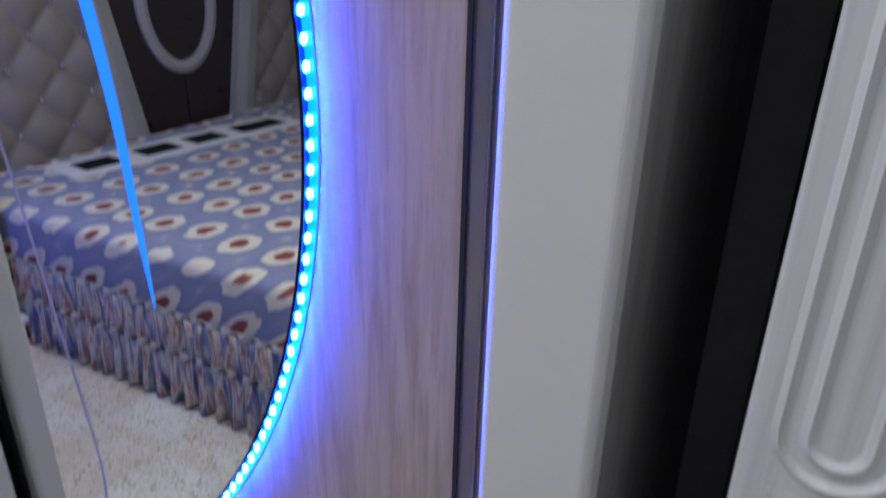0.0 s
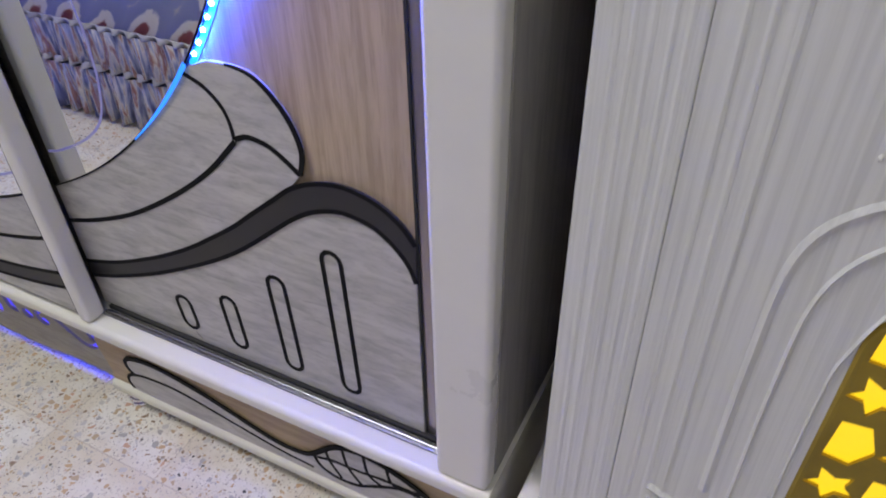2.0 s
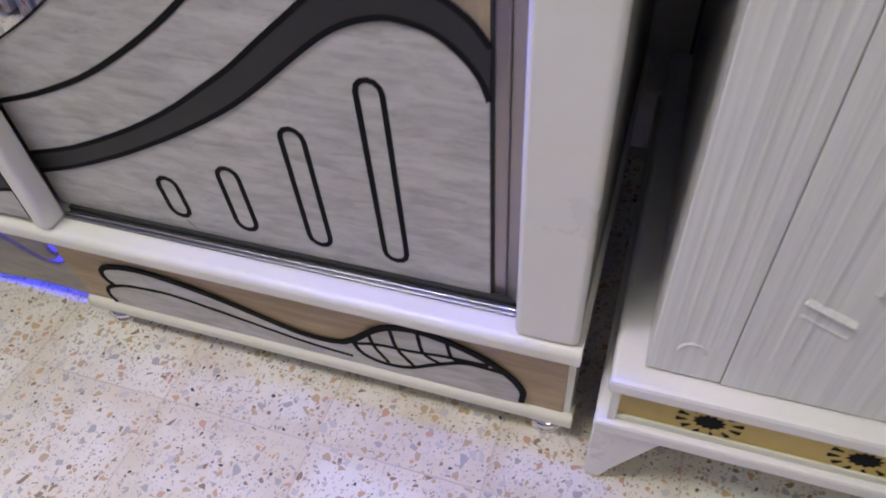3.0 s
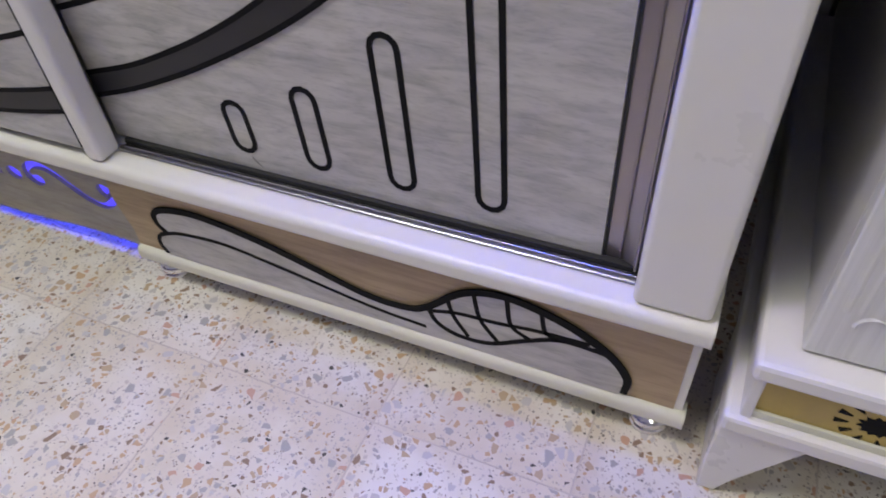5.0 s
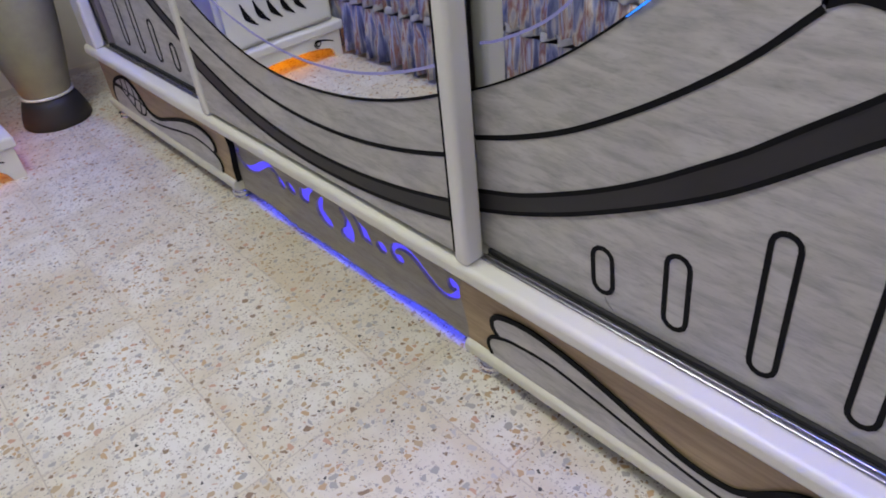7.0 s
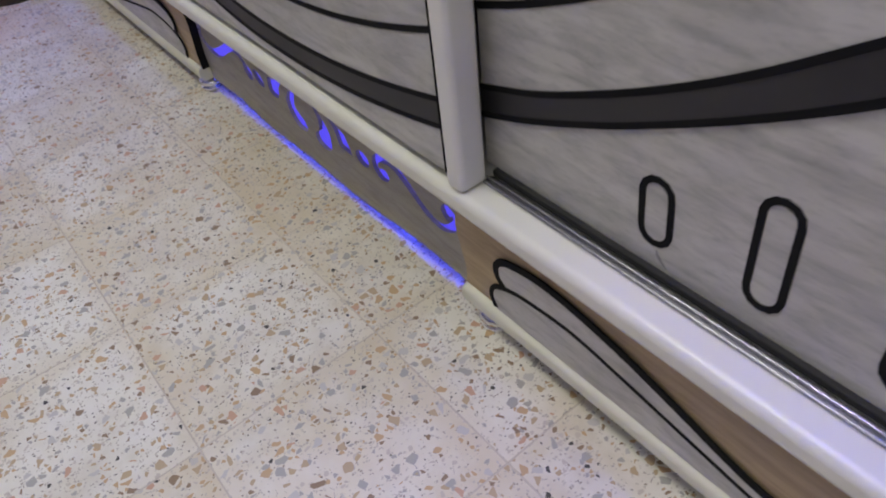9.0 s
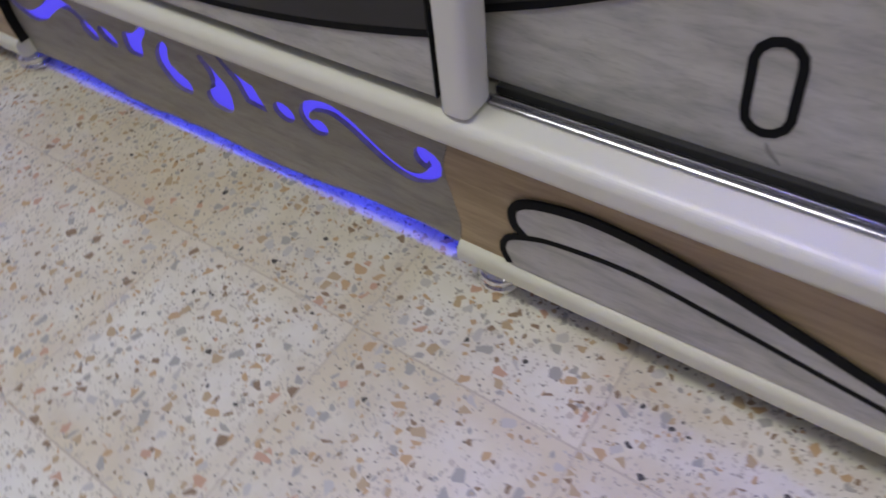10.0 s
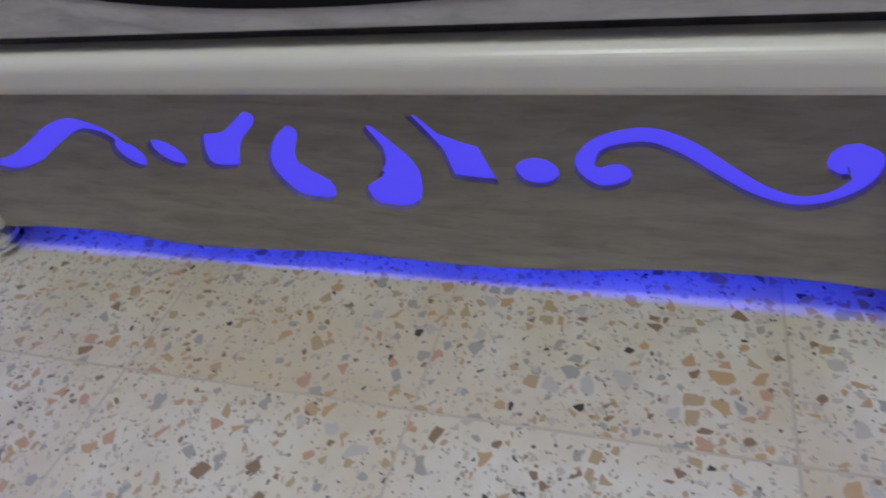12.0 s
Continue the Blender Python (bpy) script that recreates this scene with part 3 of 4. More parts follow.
    bell = curve([(-0.09, 0.545), (-0.055, 0.556), (0.02, 0.595), (0.066, 0.645), (0.083, 0.730), (0.074, 0.83), (0.060, 0.93), (0.044, 1.05), (0.020, 1.20), (-0.010, 1.36)], 6)
    part("etched_line", stroke(flip(bell, side), 0.0035, 0.3825, 0.3832), ETCH, door, "etched line in the mirror")
    glow = curve([(0.221, 0.985), (0.219, 1.02), (0.216, 1.07), (0.210, 1.165), (0.197, 1.255), (0.176, 1.36), (0.14, 1.48)], 6)
    part("lit_etching", stroke(flip(glow, side), (0.001, 0.005, 0.009, 0.013, 0.015, 0.017, 0.016), 0.3824, 0.3832), LED_ARC, door, "blue glowing tapered etching")
    tape = [p for p in ellipse_arc(0.0, 1, 260, 0.0060) if 0.737 < p[1] < 1.95]
    strip = part("led_tape", stroke(flip(tape, side), 0.0088, 0.3892, 0.3904), LED_TAPE, door, "blue LED tape round the mirror")
    # below the tape's end only its spilled glow, drawn as a tapering emissive strip
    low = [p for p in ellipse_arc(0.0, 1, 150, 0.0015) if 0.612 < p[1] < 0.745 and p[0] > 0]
    part("led_tape", stroke(flip(low, side), (0.0012, 0.0035, 0.005, 0.006), 0.3822, 0.3832), LED_ARC, door, "glowing strip drawn as blue light spilling along the mirror edge")
    length, last = 0.0, tape[0]
    for p in tape:
        length += math.dist(p, last)
        last = p
        if length > 0.0155:
            length = 0.0
            (x, z), = flip([p], side)
            chip = new("led_chip", CHIP)
            chip.parent = door
            chip.location = Vector((x - 0.0008 * side, 0.3868, z)) - wardrobe.location
    x0, x1 = span(0.535, 0.574, side)
    frame_bar = part("stile", box(x0, x1, 0.3895, 0.404, 0.233, ZT, 0.001), PROFILE, door, "bronze aluminium door stile")
    a, b = span(0.5330, 0.5362, side)
    part("seal", box(a, b, 0.3865, 0.3905, 0.233, ZT), RUBBER, door, "black seal beside the panel")
    for gx, gy in ((0.5500, 0.3880), (0.5685, 0.3760)):
        a, b = span(gx - 0.0012, gx + 0.0012, side)
        part("rib", box(a, b, gy, 0.387, 0.233, ZT, 0.0008), PROFILE, door)
    slope = box(*span(0.5515, 0.5665, side), 0.3800, 0.3898, 0.233, ZT)
    for v in slope.verts:
        if v.co.y < 0.385 and (v.co.x < span(0.5515, 0.5665, side)[0] + 0.002) == (side > 0):
            v.co.y = 0.3892
    part("sloped_face", slope, PROFILE, door, "slanted bronze face of the stile")
    a, b = span(-0.096, 0.574, side)
    part("bottom_seal", box(a, b, 0.379, 0.3875, 0.228, 0.2365, 0.001), RUBBER, door, "black seal under the door")
    part("track", box(a, b, 0.3635, 0.3775, ZS, 0.2312, 0.0028, 4), TRACK, wardrobe, "shiny metal sliding track")
    part("track_rail", box(a, b, 0.3690, 0.3710, 0.231, 0.2345, 0.0008), TRACK, wardrobe, "thin metal rail")


def middle_door():
    x0, x1 = 2 * XC + 0.124, -0.124
    door = part("door", box(x0, x1, 0.3440, 0.358, 0.239, ZT), GREY_OAK, wardrobe, "pale grey oak middle door")
    xs = np.linspace(x0 + 0.003, x1 - 0.003, 40)
    rim = [(x, ELL_Z + 0.010 - ELL_B * math.sqrt(1 - ((x - XC) / ELL_A) ** 2) + 0.35 * max(0, -0.52 - x) ** 2) for x in xs]
    low = [(x, 0.2565 + 0.34 * (x + 0.470) ** 2 + 0.16 * max(0, -0.52 - x) ** 2) for x in xs]
    up = [(x, 0.2855 + 0.365 * (x + 0.470) ** 2 + 0.20 * max(0, -0.52 - x) ** 2) for x in xs]
    line = [(x, 0.346 + 0.445 * (x + 0.475) ** 2 + 0.12 * max(0, -0.52 - x) ** 2) for x in xs]
    lower = part("lower_panel", plate(low + [(xs[-1], 0.240), (xs[0], 0.240)], 0.3400, 0.344), GREY_OAK, door, "pale grey oak lower panel")
    arm = part("arm_panel", plate(rim + up[::-1], 0.3400, 0.344), GREY_OAK, door, "pale grey oak curved overlay")
    band = part("band", plate(low + up[::-1], 0.3392, 0.344), CHARCOAL, door, "charcoal curved band")
    for p in (low, up):
        part("outline", stroke(p, 0.006, 0.3387, 0.3396), BLACK, door, "black band edge")
    part("groove", stroke(line, 0.0068, 0.3393, 0.3404), BLACK, door, "black carved groove")
    part("outline", stroke(rim, 0.0045, 0.3390, 0.3404), BLACK, door, "dark mirror seam")
    top = [(x, 2 * ELL_Z - z) for x, z in rim]
    glass = part("mirror", plate(rim + top[::-1], 0.3395, 0.3435), MIRROR, door, "silvered mirror with a curved rim")
    etch = [(x, 0.458 + 0.62 * abs(x + 0.45) ** 2) for x in xs]
    part("etched_line", stroke(etch, 0.004, 0.3390, 0.3398), ETCH, door, "etched line in the mirror")
    part("edge_trim", box(x1 - 0.0015, x1, 0.3385, 0.344, 0.240, ZT), BLACK, door, "black edge line")
    # added dark strip, stands in for the shade between shelf and door
    part("kick_shadow_board", box(x0, x1, 0.358, 0.364, ZS, 0.30), SIDE, wardrobe, "added dark board that stands in for the shade in the door gap")


for s in (1, -1):
    plinth(s)
    outer_door(s)
middle_plinth()
middle_door()
for fx in (-0.093, 0.618):
    for fy in (0.372, 0.93):
        foot(fx, fy)
        foot(2 * XC - fx, fy)

# ---- the white cabinet beside the wardrobe ----
cabinet = thing("white_cabinet", 1.15, 0.6, 0, "white wood-grain cabinet with fluted doors and a yellow lit cut-out panel", "cabinet")
CX0, CX1 = 0.690, 1.66
part("side_panel", box(0.726, 0.740, 0.402, 0.99, 0.238, 2.1, 0.001), WHITE, cabinet, "white lacquered side panel")
part("door_return", box(0.724, 0.738, 0.345, 0.40, 0.2415, 2.1), WHITE, cabinet)
part("side_panel", box(1.60, 1.616, 0.345, 0.99, 0.236, 2.1), WHITE_GRAIN, cabinet)
part("back_panel", box(0.72, 1.62, 0.99, 1.0, 0.1, 2.1), SIDE, cabinet)
part("top_panel", box(0.70, 1.64, 0.32, 1.0, 2.1, 2.14, 0.006), WHITE, cabinet)
part("base_shelf", box(CX0, CX1, 0.300, 0.99, 0.214, 0.238, 0.006), WHITE, cabinet, "white lacquered base shelf")
part("bottom_board", box(CX0 - 0.008, CX1, 0.300, 0.99, 0.126, 0.150, 0.005), WHITE, cabinet, "white lacquered bottom board")
part("strip_ledge", box(0.706, CX1 - 0.02, 0.309, 0.313, 0.150, 0.160, 0.001), CREAM, cabinet, "pale ledge below the gold strip")
strip = part("drawer_strip", box(0.706, CX1 - 0.02, 0.313, 0.33, 0.150, 0.214), GOLD_STRIP, cabinet, "speckled gold strip with sun cut-outs")
part("strip_end", box(0.696, 0.706, 0.306, 0.99, 0.150, 0.214, 0.002), WHITE, cabinet)
for i, sx in enumerate((0.805, 0.963, 1.121, 1.279, 1.437, 1.595)):
    part("sun_disc", plate([(sx + (0.018 if k % 2 else 0.0135) * math.cos(math.pi * k / 12), 0.184 + (0.0142 if k % 2 else 0.0105) * math.sin(math.pi * k / 12)) for k in range(24)], 0.3122, 0.3135), BLACK, strip, "black sun cut-out")
    for k in range(12):
        a = 2 * math.pi * k / 12 + 0.2
        tip = curve([(sx + 0.024 * math.cos(a), 0.184 + 0.019 * math.sin(a)), (sx + 0.036 * math.cos(a), 0.184 + 0.0275 * math.sin(a))], 2)
        part("sun_ray", stroke(tip, (0.0015, 0.0065), 0.3122, 0.3135), BLACK, strip, "black sun ray")
bracket = curve([(0.683, 0.126), (0.682, 0.05), (0.684, 0.0)], 3) + curve([(0.703, 0.0), (0.716, 0.030), (0.740, 0.075), (0.768, 0.126)], 5)
for bx in (0, 1):
    pts = bracket if not bx else [(0.683 + CX1 - x, z) for x, z in bracket]
    part("bracket_foot", plate(pts, 0.306, 0.326, bevel=0.002), WHITE, cabinet, "white curved bracket foot")
part("bracket_foot", box(0.684, 0.704, 0.326, 0.46, 0.0, 0.126, 0.002), WHITE, cabinet)

pilaster = part("pilaster", box(0.724, 0.8022, 0.3270, 0.345, 0.2415, 2.1, 0.002), WHITE_GRAIN, cabinet, "white grained fluted pilaster")
for r, wd in ((0.0135, 0.008), (0.0265, 0.007)):
    u = [(0.7655 + r * math.cos(a), 1.087 + r * math.sin(a)) for a in np.linspace(math.pi, 2 * math.pi, 11)]
    part("bead", stroke([(0.7655 - r, 1.98)] + [(0.7655 - r, 1.2)] + u + [(0.7655 + r, 1.2), (0.7655 + r, 1.98)], wd, 0.3268, 0.3275, dome=0.003), WHITE_GRAIN, pilaster)
for gx in (0.741, 0.752, 0.7655, 0.779, 0.790):
    part("flute", stroke([(gx, 0.30), (gx, 1.05)], 0.006, 0.3268, 0.3275, dome=0.0005), WHITE_GRAIN, pilaster)
u = [(0.7655 + 0.014 * math.cos(a), 0.285 + 0.014 * math.sin(a)) for a in np.linspace(0, math.pi, 9)]
part("bead", stroke(u, 0.004, 0.3268, 0.3275, dome=0.0015), WHITE_GRAIN, pilaster)

GX = 1.035   # middle of the lit panel
hole = [(GX + sx * (0.070 - 0.035 + 0.035 * math.cos(a)), cz + sz * 0.045 * math.sin(a)) for sx, sz, cz, a0, a1 in ((1, 1, 0.66, 0, 1), (-1, 1, 0.66, 1, 0), (-1, -1, 0.365, 0, 1), (1, -1, 0.365, 1, 0)) for a in np.linspace(a0 * math.pi / 2, a1 * math.pi / 2, 7)]
cdoor = part("door", plate([(0.8029, 0.2415), (1.268, 0.2415), (1.268, 2.098), (0.8029, 2.098)], 0.3262, 0.345, [hole]), WHITE_GRAIN, cabinet, "white grained door with a lit cut-out panel")
part("door", box(1.272, 1.60, 0.3262, 0.345, 0.2415, 2.098, 0.002), WHITE_GRAIN, cabinet, "white grained door")
part("panel_frame", stroke(hole, 0.006, 0.3252, 0.33, True, dome=0.001), GOLD, cdoor, "gold rim")
glow_back = part("lit_back", plate(hole, 0.3395, 0.3415), GOLD_LIT, cdoor, "yellow lit acrylic")
part("light_box", box(GX - 0.09, GX + 0.09, 0.3452, 0.352, 0.30, 0.73, 0.001), SIDE, cdoor, "dark light box behind the panel")


def star(cx, cz, r, turn=0.0, n=8):
    return [(cx + (r if k % 2 else r * 0.5) * math.cos(turn + math.pi * k / n), cz + (r if k % 2 else r * 0.5) * math.sin(turn + math.pi * k / n)) for k in range(2 * n)]


lattice = []
for row in range(6):
    cz = 0.665 - row * 0.060
    for col, cx in enumerate((GX - 0.043, GX, GX + 0.043)):
        if (row + col) % 2:
            lattice.append(star(cx, cz, 0.0235, 0.25, 5))
        else:
            lattice.append([(cx - 0.018, cz - 0.024), (cx + 0.005, cz - 0.0275), (cx + 0.019, cz - 0.004), (cx + 0.008, cz + 0.026), (cx - 0.015, cz + 0.024)])
lattice.append([(GX - 0.040, 0.6935), (GX - 0.030, 0.6950), (GX, 0.6965), (GX + 0.030, 0.6950), (GX + 0.040, 0.6935), (GX + 0.030, 0.6995), (GX, 0.7015), (GX - 0.030, 0.6995)])
inset = [(GX + (x - GX) * 0.97, 0.5125 + (z - 0.5125) * 0.985) for x, z in hole]
part("lattice", plate(inset, 0.3335, 0.3375, lattice), GOLD, cdoor, "gold mirror lattice with star openings")
for a, b, top, wd in ((0.142, 0.885, 0.80, 0.010), (0.118, 0.90, 0.772, 0.005), (0.083, 0.90, 0.728, 0.003)):
    arch = curve([(GX - a, 0.42), (GX - a, 0.60), (GX - a + 0.006, top - 0.075), (GX - a * 0.72, top - 0.022), (GX - a * 0.35, top - 0.004), (GX, top + 0.004), (GX + a * 0.35, top - 0.004), (GX + a * 0.72, top - 0.022), (GX + a - 0.006, top - 0.075), (GX + a, 0.60), (GX + a, 0.42)], 6)
    part("bead", stroke(arch, wd, 0.3258, 0.3266, dome=0.0025), WHITE_GRAIN, cdoor)
for k in (0, 1):
    dash = [(0.842, 0.396 - 0.02 * k), (0.888, 0.376 - 0.02 * k)]
    part("bead", stroke(dash, 0.008 - 0.005 * k, 0.3256, 0.3266, dome=0.005 - 0.0035 * k), WHITE_GRAIN, cdoor)
for gx, gz in ((0.925, 0.815), (0.985, 0.845), (1.045, 0.850), (1.105, 0.838)):
    part("bead_tip", moved(turned([(0.0008, 0.0), (0.0018, 0.0015), (0.0018, 0.0035), (0.0008, 0.005)], 10), gx, 0.3264, gz), WHITE, cdoor, smooth=True)
    part("flute", stroke([(gx, gz + 0.012), (gx + 0.002, 1.6)], 0.004, 0.3258, 0.3266, dome=0.0004), WHITE_GRAIN, cdoor)
for gx in (0.822, 0.838, 0.856):
    part("flute", stroke([(gx, 0.30), (gx + 0.002, 2.0)], 0.006, 0.3258, 0.3266, dome=0.0005), WHITE_GRAIN, cdoor)

# ---- the bed, seen in the mirrors ----
BX0, BX1, BY0, BY1, BZ = -1.90, 0.42, -2.50, -0.43, 0.50
bed = thing("bed", -0.7, -1.45, 0, "made double bed with patterned bedspread, ruffled skirt and tufted headboard", "bed")
part("bed_base", box(BX0, BX1 - 0.06, BY0 + 0.06, BY1 - 0.06, 0.03, 0.33), SIDE, bed)
part("bedspread", box(BX0, BX1, BY0, BY1, 0.30, BZ, 0.035, 4), BEDSPREAD, bed, "grey-blue bedspread with cream and red medallions", smooth=True)


def frill(p0, p1, z0, z1, depth, waves, mat, name, seed):
    """A gathered cloth strip between two floor points."""
    rng = random.Random(seed)
    a, b = Vector(p0), Vector(p1)
    d = b - a
    nrm = Vector((d.y, -d.x)).normalized()
    n = waves * 8
    bm = bmesh.new()
    rows = []
    shift = [rng.uniform(-0.5, 0.5) for _ in range(n + 1)]
    for i in range(n + 1):
        q = a + d * i / n
        wv = math.sin(2 * math.pi * i / 8 + shift[i // 8])
        rows.append([bm.verts.new((*(q + nrm * depth * wv * k), z1 + (z0 - z1) * k + 0.004 * wv * k)) for k in (0.15, 0.5, 0.8, 1.0)])
    for r, s_ in zip(rows, rows[1:]):
        for k in range(3):
            bm.faces.new((r[k], s_[k], s_[k + 1], r[k + 1]))
    ob = part(name, bm, mat, bed, smooth=True)
    mod = ob.modifiers.new("thickness", "SOLIDIFY")
    mod.thickness = 0.003
    return ob


for p0, p1, n in (((BX0 + 0.25, BY1 + 0.004), (BX1, BY1 + 0.004), 34), ((BX1 + 0.004, BY1), (BX1 + 0.004, BY0), 28)):
    frill(p0, p1, 0.19, 0.335, 0.006, n + 12, SKIRT, "skirt_upper", 3)
    frill(p0, p1, 0.015, 0.20, 0.022, n, SKIRT, "skirt_lower", 5)
    frill(p0, p1, 0.315, 0.332, 0.010, n, LACE, "lace_trim", 7)
    frill(p0, p1, 0.180, 0.202, 0.016, n, LACE, "lace_trim", 9)

HX = -1.93
part("headboard_back", box(HX - 0.08, HX - 0.012, -2.75, -0.44, 0.02, 1.55, 0.02), GREY_FRAME, bed)


def tufted(y0, y1, z0, z1):
    bm = bmesh.new()
    ny, nz = 64, 90
    g = []
    for i in range(ny + 1):
        row = []
        for j in range(nz + 1):
            y, z = y0 + (y1 - y0) * i / ny, z0 + (z1 - z0) * j / nz
            u, v = (y / 0.11 + z / 0.12), (y / 0.11 - z / 0.12)
            puff = abs(math.sin(math.pi * u / 2) * math.sin(math.pi * v / 2)) ** 0.5
            row.append(bm.verts.new((HX + 0.028 * puff, y, z)))
        g.append(row)
    for i in range(ny):
        for j in range(nz):
            bm.faces.new((g[i][j], g[i + 1][j], g[i + 1][j + 1], g[i][j + 1]))
    return bm


for y0, y1 in ((-1.22, -0.46), (-2.73, -1.98)):
    cushion = part("headboard_cushion", tufted(y0, y1, 0.30, 1.5), LEATHER, bed, "tufted beige leather", smooth=True)
    for i in range(-20, 2):
        for j in range(0, 14):
            y, z = (2 * i + j % 2) * 0.11, j * 0.12
            if y0 + 0.04 < y < y1 - 0.04 and 0.45 < z < 1.45:
                part("stud", moved(turned([(0.006, -0.012), (0.013, -0.005), (0.013, 0.005), (0.006, 0.012)], 8), HX + 0.010, y, z), CHROME, cushion)
centre = part("headboard_panel", box(HX - 0.012, HX + 0.004, -2.05, -1.15, 0.3, 1.5), DARK_PANEL, bed, "dark glossy centre panel")


def facing_x(bm, x):
    """Turns a board built in the x-z plane to face the room's east, its x becoming y."""
    for v in bm.verts:
        a, b, c = v.co
        v.co = (x - b, a, c)
    return bm


part("ring", facing_x(stroke(oval(-1.60, 1.05, 0.20, 0.29, 0, 40), 0.055, 0.0, 0.02, True, dome=0.01), HX + 0.022), GREY_FRAME, centre, "pale oval ring")
part("knob", moved(turned([(0.03, 0), (0.028, 0.01), (0.012, 0.02)], 16), HX + 0.005, -1.60, 1.08), CHROME, centre)
part("seam", box(HX + 0.004, HX + 0.006, -1.602, -1.598, 0.3, 0.75), BLACK, centre)
for y0, y1 in ((-1.30, -1.07), (-1.89, -2.12)):
    part("frame_strip", facing_x(stroke([(y0, 0.30), (y1, 1.5)], 0.13, 0.0, 0.05, dome=0.012), HX + 0.045), GREY_FRAME, bed, "slanting grey frame strip")

sign = thing("sign_board", -1.62, -1.32, BZ, "white sign board with dark lettering bars lying on the bed", "sign")
sbm = box(-0.115, 0.115, -0.58, 0.58, 0.002, 0.008)
sbm.transform(Matrix.Translation((-1.62, -1.32, BZ)) @ Matrix.Rotation(radians(6), 4, "Z"))
part("board", sbm, SIGN, sign)
for yy, ln in ((0.43, 0.16), (0.17, 0.17), (-0.07, 0.17), (-0.37, 0.26)):
    bm = box(-0.062, 0.062, yy - ln / 2, yy + ln / 2, 0.0085, 0.0095)
    bm.transform(Matrix.Translation((-1.62, -1.32, BZ)) @ Matrix.Rotation(radians(6), 4, "Z"))
    part("lettering_bar", bm, BLACK, sign)

# ---- bedside table with orange light ----
table = thing("bedside_table", -1.78, -0.2, 0, "white bedside table with black leaf ornaments and orange light beneath", "bedside table")
TX = -1.53
part("body", box(-2.05, TX, -0.40, 0.005, 0.115, 0.56, 0.004), WHITE, table)
part("top", box(-2.07, TX + 0.02, -0.42, 0.025, 0.56, 0.585, 0.006), WHITE, table)
part("ledge", box(-2.07, TX + 0.035, -0.42, 0.04, 0.085, 0.115, 0.006), WHITE, table, "white rounded ledge")
apron_low = curve([(-0.40, 0.0), (-0.375, 0.0), (-0.36, 0.03), (-0.30, 0.045), (-0.19, 0.05), (-0.08, 0.045), (-0.02, 0.03), (0.0, 0.0), (0.03, 0.0)], 4)
part("apron", facing_x(plate(apron_low + [(0.03, 0.086), (-0.40, 0.086)], 0.0, 0.016), TX + 0.028), WHITE, table, "white curved apron")
for cy, mir in ((-0.34, 1), (-0.035, -1)):
    sp = [(cy + mir * (0.03 + 0.014 * math.cos(a) * (1 - a / 14)), 0.062 + 0.013 * math.sin(a) * (1 - a / 14)) for a in np.linspace(-1.6, 8.5, 26)]
    part("spiral", facing_x(stroke(sp, 0.0028, 0.0, 0.002), TX + 0.0295), BLACK, table, "black spiral ornament")
    sc = curve([(cy - 0.03 * mir, 0.055), (cy, 0.066), (cy + 0.03 * mir, 0.07), (cy + 0.038 * mir, 0.058), (cy + 0.028 * mir, 0.054)], 5)
    part("scroll", facing_x(stroke(sc, (0.003, 0.006, 0.005, 0.004), 0.0, 0.002), TX + 0.0295), BLACK, table, "black scroll ornament")
for dz in (0.13, 0.34):
    drawer = part("drawer", box(TX, TX + 0.018, -0.385, -0.01, dz, dz + 0.195, 0.003), WHITE, table)
    for k in range(5):
        lf = curve([(-0.30 + k * 0.045, dz + 0.05), (-0.27 + k * 0.045, dz + 0.08), (-0.255 + k * 0.045, dz + 0.125)], 4)
        part("leaf_ornament", facing_x(stroke(lf, (0.003, 0.02, 0.003), 0.0, 0.002), TX + 0.0195), BLACK, drawer, "black leaf ornament")
    part("handle", box(TX + 0.018, TX + 0.04, -0.25, -0.14, dz + 0.155, dz + 0.165, 0.003), CHROME, drawer)
part("led_strip", box(-1.95, TX - 0.02, -0.36, -0.03, 0.078, 0.082), ORANGE_LED, table, "orange LED strip under the ledge")

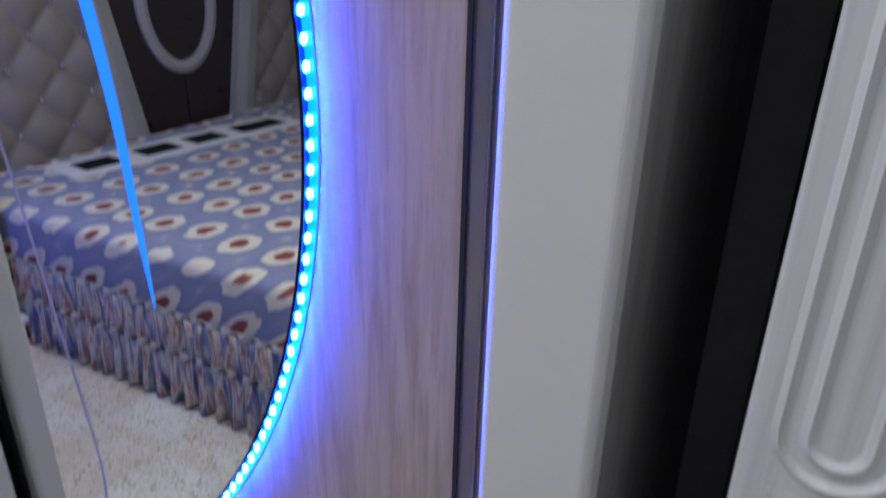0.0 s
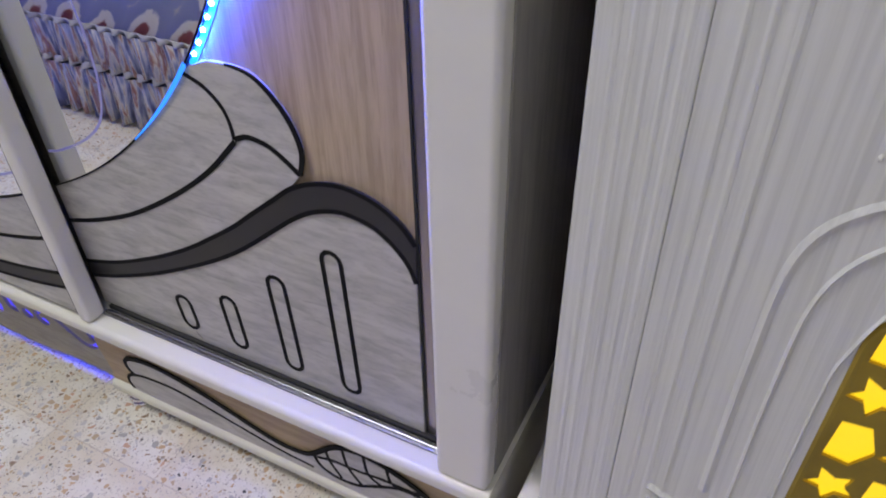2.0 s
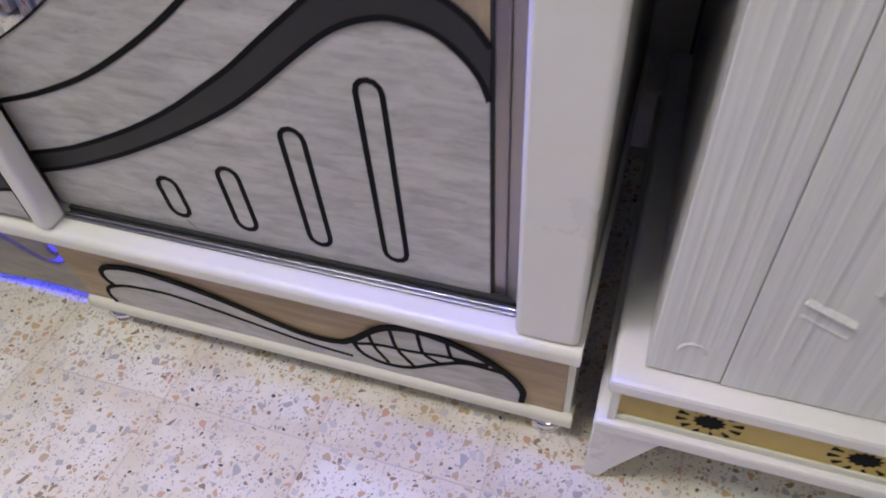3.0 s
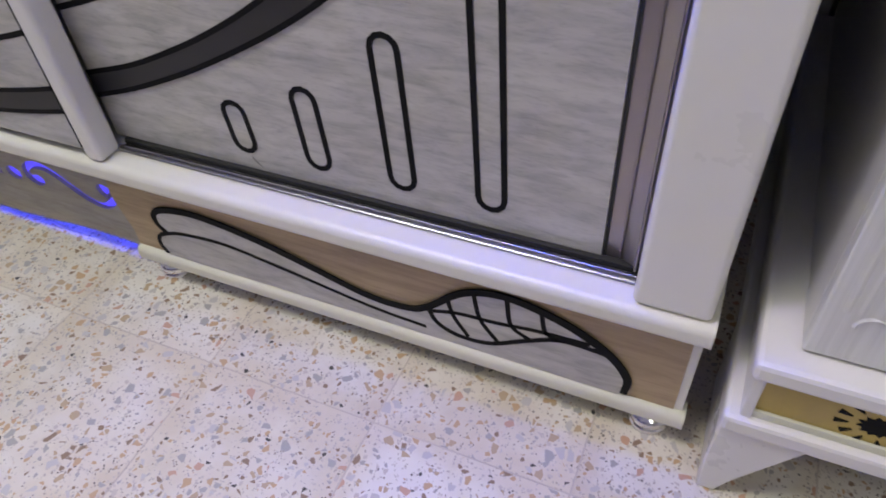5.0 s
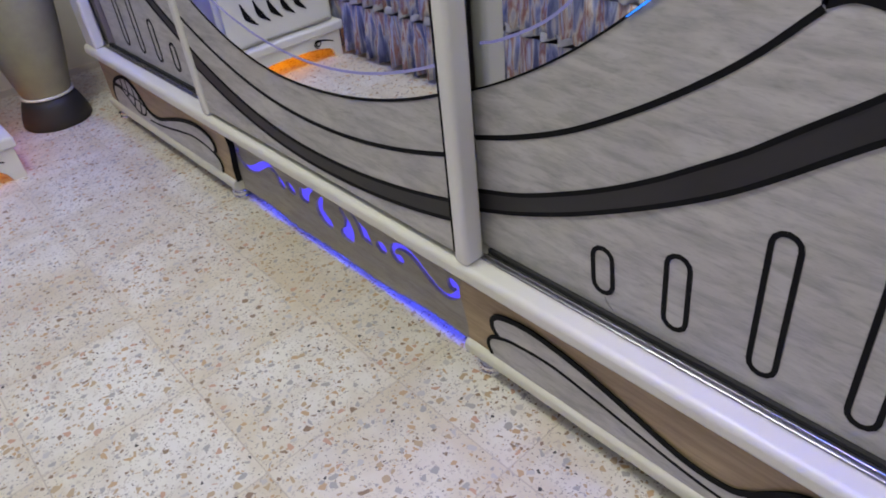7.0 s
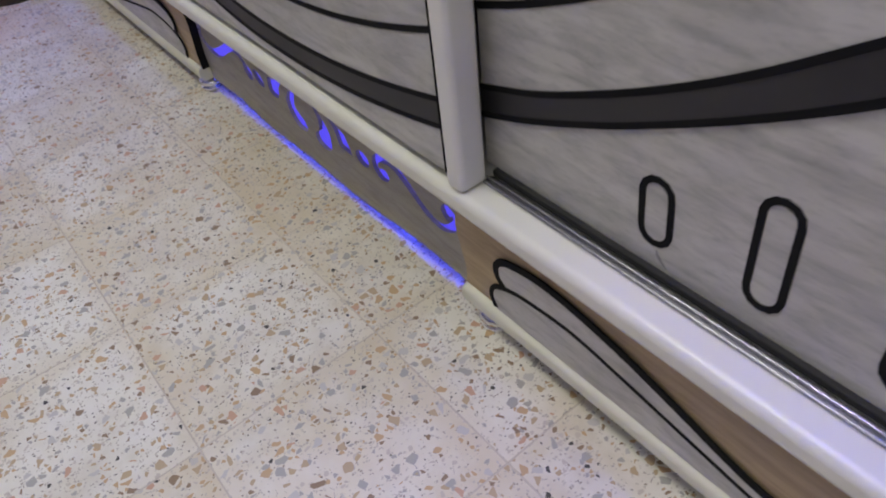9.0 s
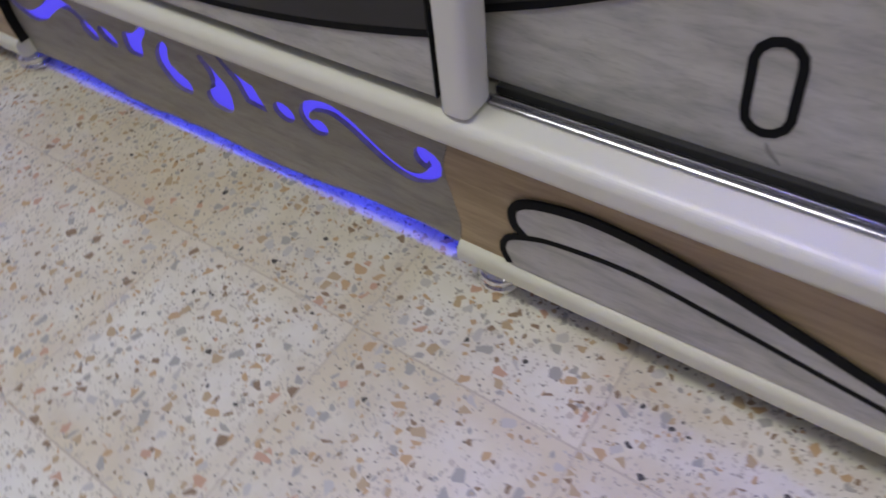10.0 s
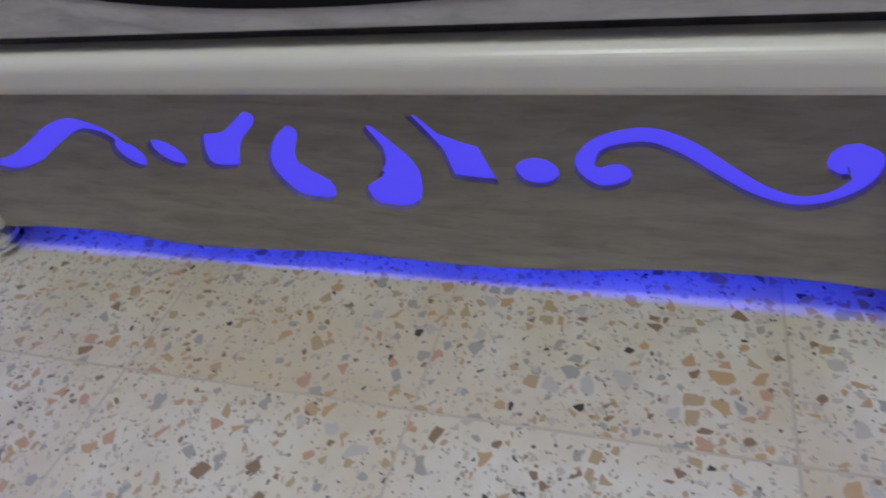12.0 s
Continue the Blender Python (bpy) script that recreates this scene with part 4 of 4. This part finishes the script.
# ---- clay vase ----
vase = thing("floor_vase", -1.815, 0.215, 0, "tall beige ribbed clay vase on a dark round base", "vase")
prof = [(0.095, 0.0), (0.100, 0.006), (0.096, 0.03), (0.084, 0.065), (0.072, 0.088)]
part("base", moved(turned(prof, 40), -1.815, 0.215, 0), POT_BASE, vase, "dark clay base", smooth=True)
part("rope_ring", moved(turned([(0.070, 0.0865), (0.0765, 0.089), (0.0765, 0.093), (0.070, 0.0955)], 40), -1.815, 0.215, 0), CREAM, vase, "cream rope ring", smooth=True)
ribs = [(0.064, 0.090)]
for k in range(74):
    z = 0.094 + k * 0.0075
    r = 0.068 + 0.055 * math.sin(min(1.0, (z - 0.088) / 0.40) * math.pi / 2) - max(0, z - 0.47) * 0.35
    ribs += [(r, z), (r + 0.0022, z + 0.0037)]
part("body", moved(turned(ribs + [(0.06, 0.65)], 40), -1.815, 0.215, 0), POT_UPPER, vase, "beige ribbed body", smooth=True)

# ---- terrazzo tiles ----
TILE = 0.2485
tile_bm = box(0.0011, TILE - 0.0011, 0.0011, TILE - 0.0011, -0.012, 0.0, 0.0003, 1)
tile_me = bpy.data.meshes.new("tile")
tile_bm.to_mesh(tile_me)
tile_bm.free()
tile_me.materials.append(TERRAZZO)
floor_ob = bpy.data.objects["floor"]
far_tiles = bmesh.new()
for i in range(-9, 14):
    for j in range(-14, 4):
        x, y = -0.187 + i * TILE, 0.243 + j * TILE
        if x < ROOM_W or y < ROOM_S or x + TILE > ROOM_E or y + TILE > ROOM_N:
            continue
        if -2.2 < x < 1.3 and -1.3 < y < 0.6:
            t = new("tile", tile_me)
            t.parent = floor_ob
            t.location = (x, y, random.uniform(-0.0002, 0.0001))
        else:
            bmesh.ops.create_cube(far_tiles, size=1, matrix=Matrix.Translation((x + TILE / 2, y + TILE / 2, -0.006)) @ Matrix.Diagonal((TILE - 0.0012, TILE - 0.0012, 0.012, 1)))
tagged(part("far_tiles", far_tiles, TERRAZZO, floor_ob), "speckled terrazzo tiles farther off", kind="stuff")
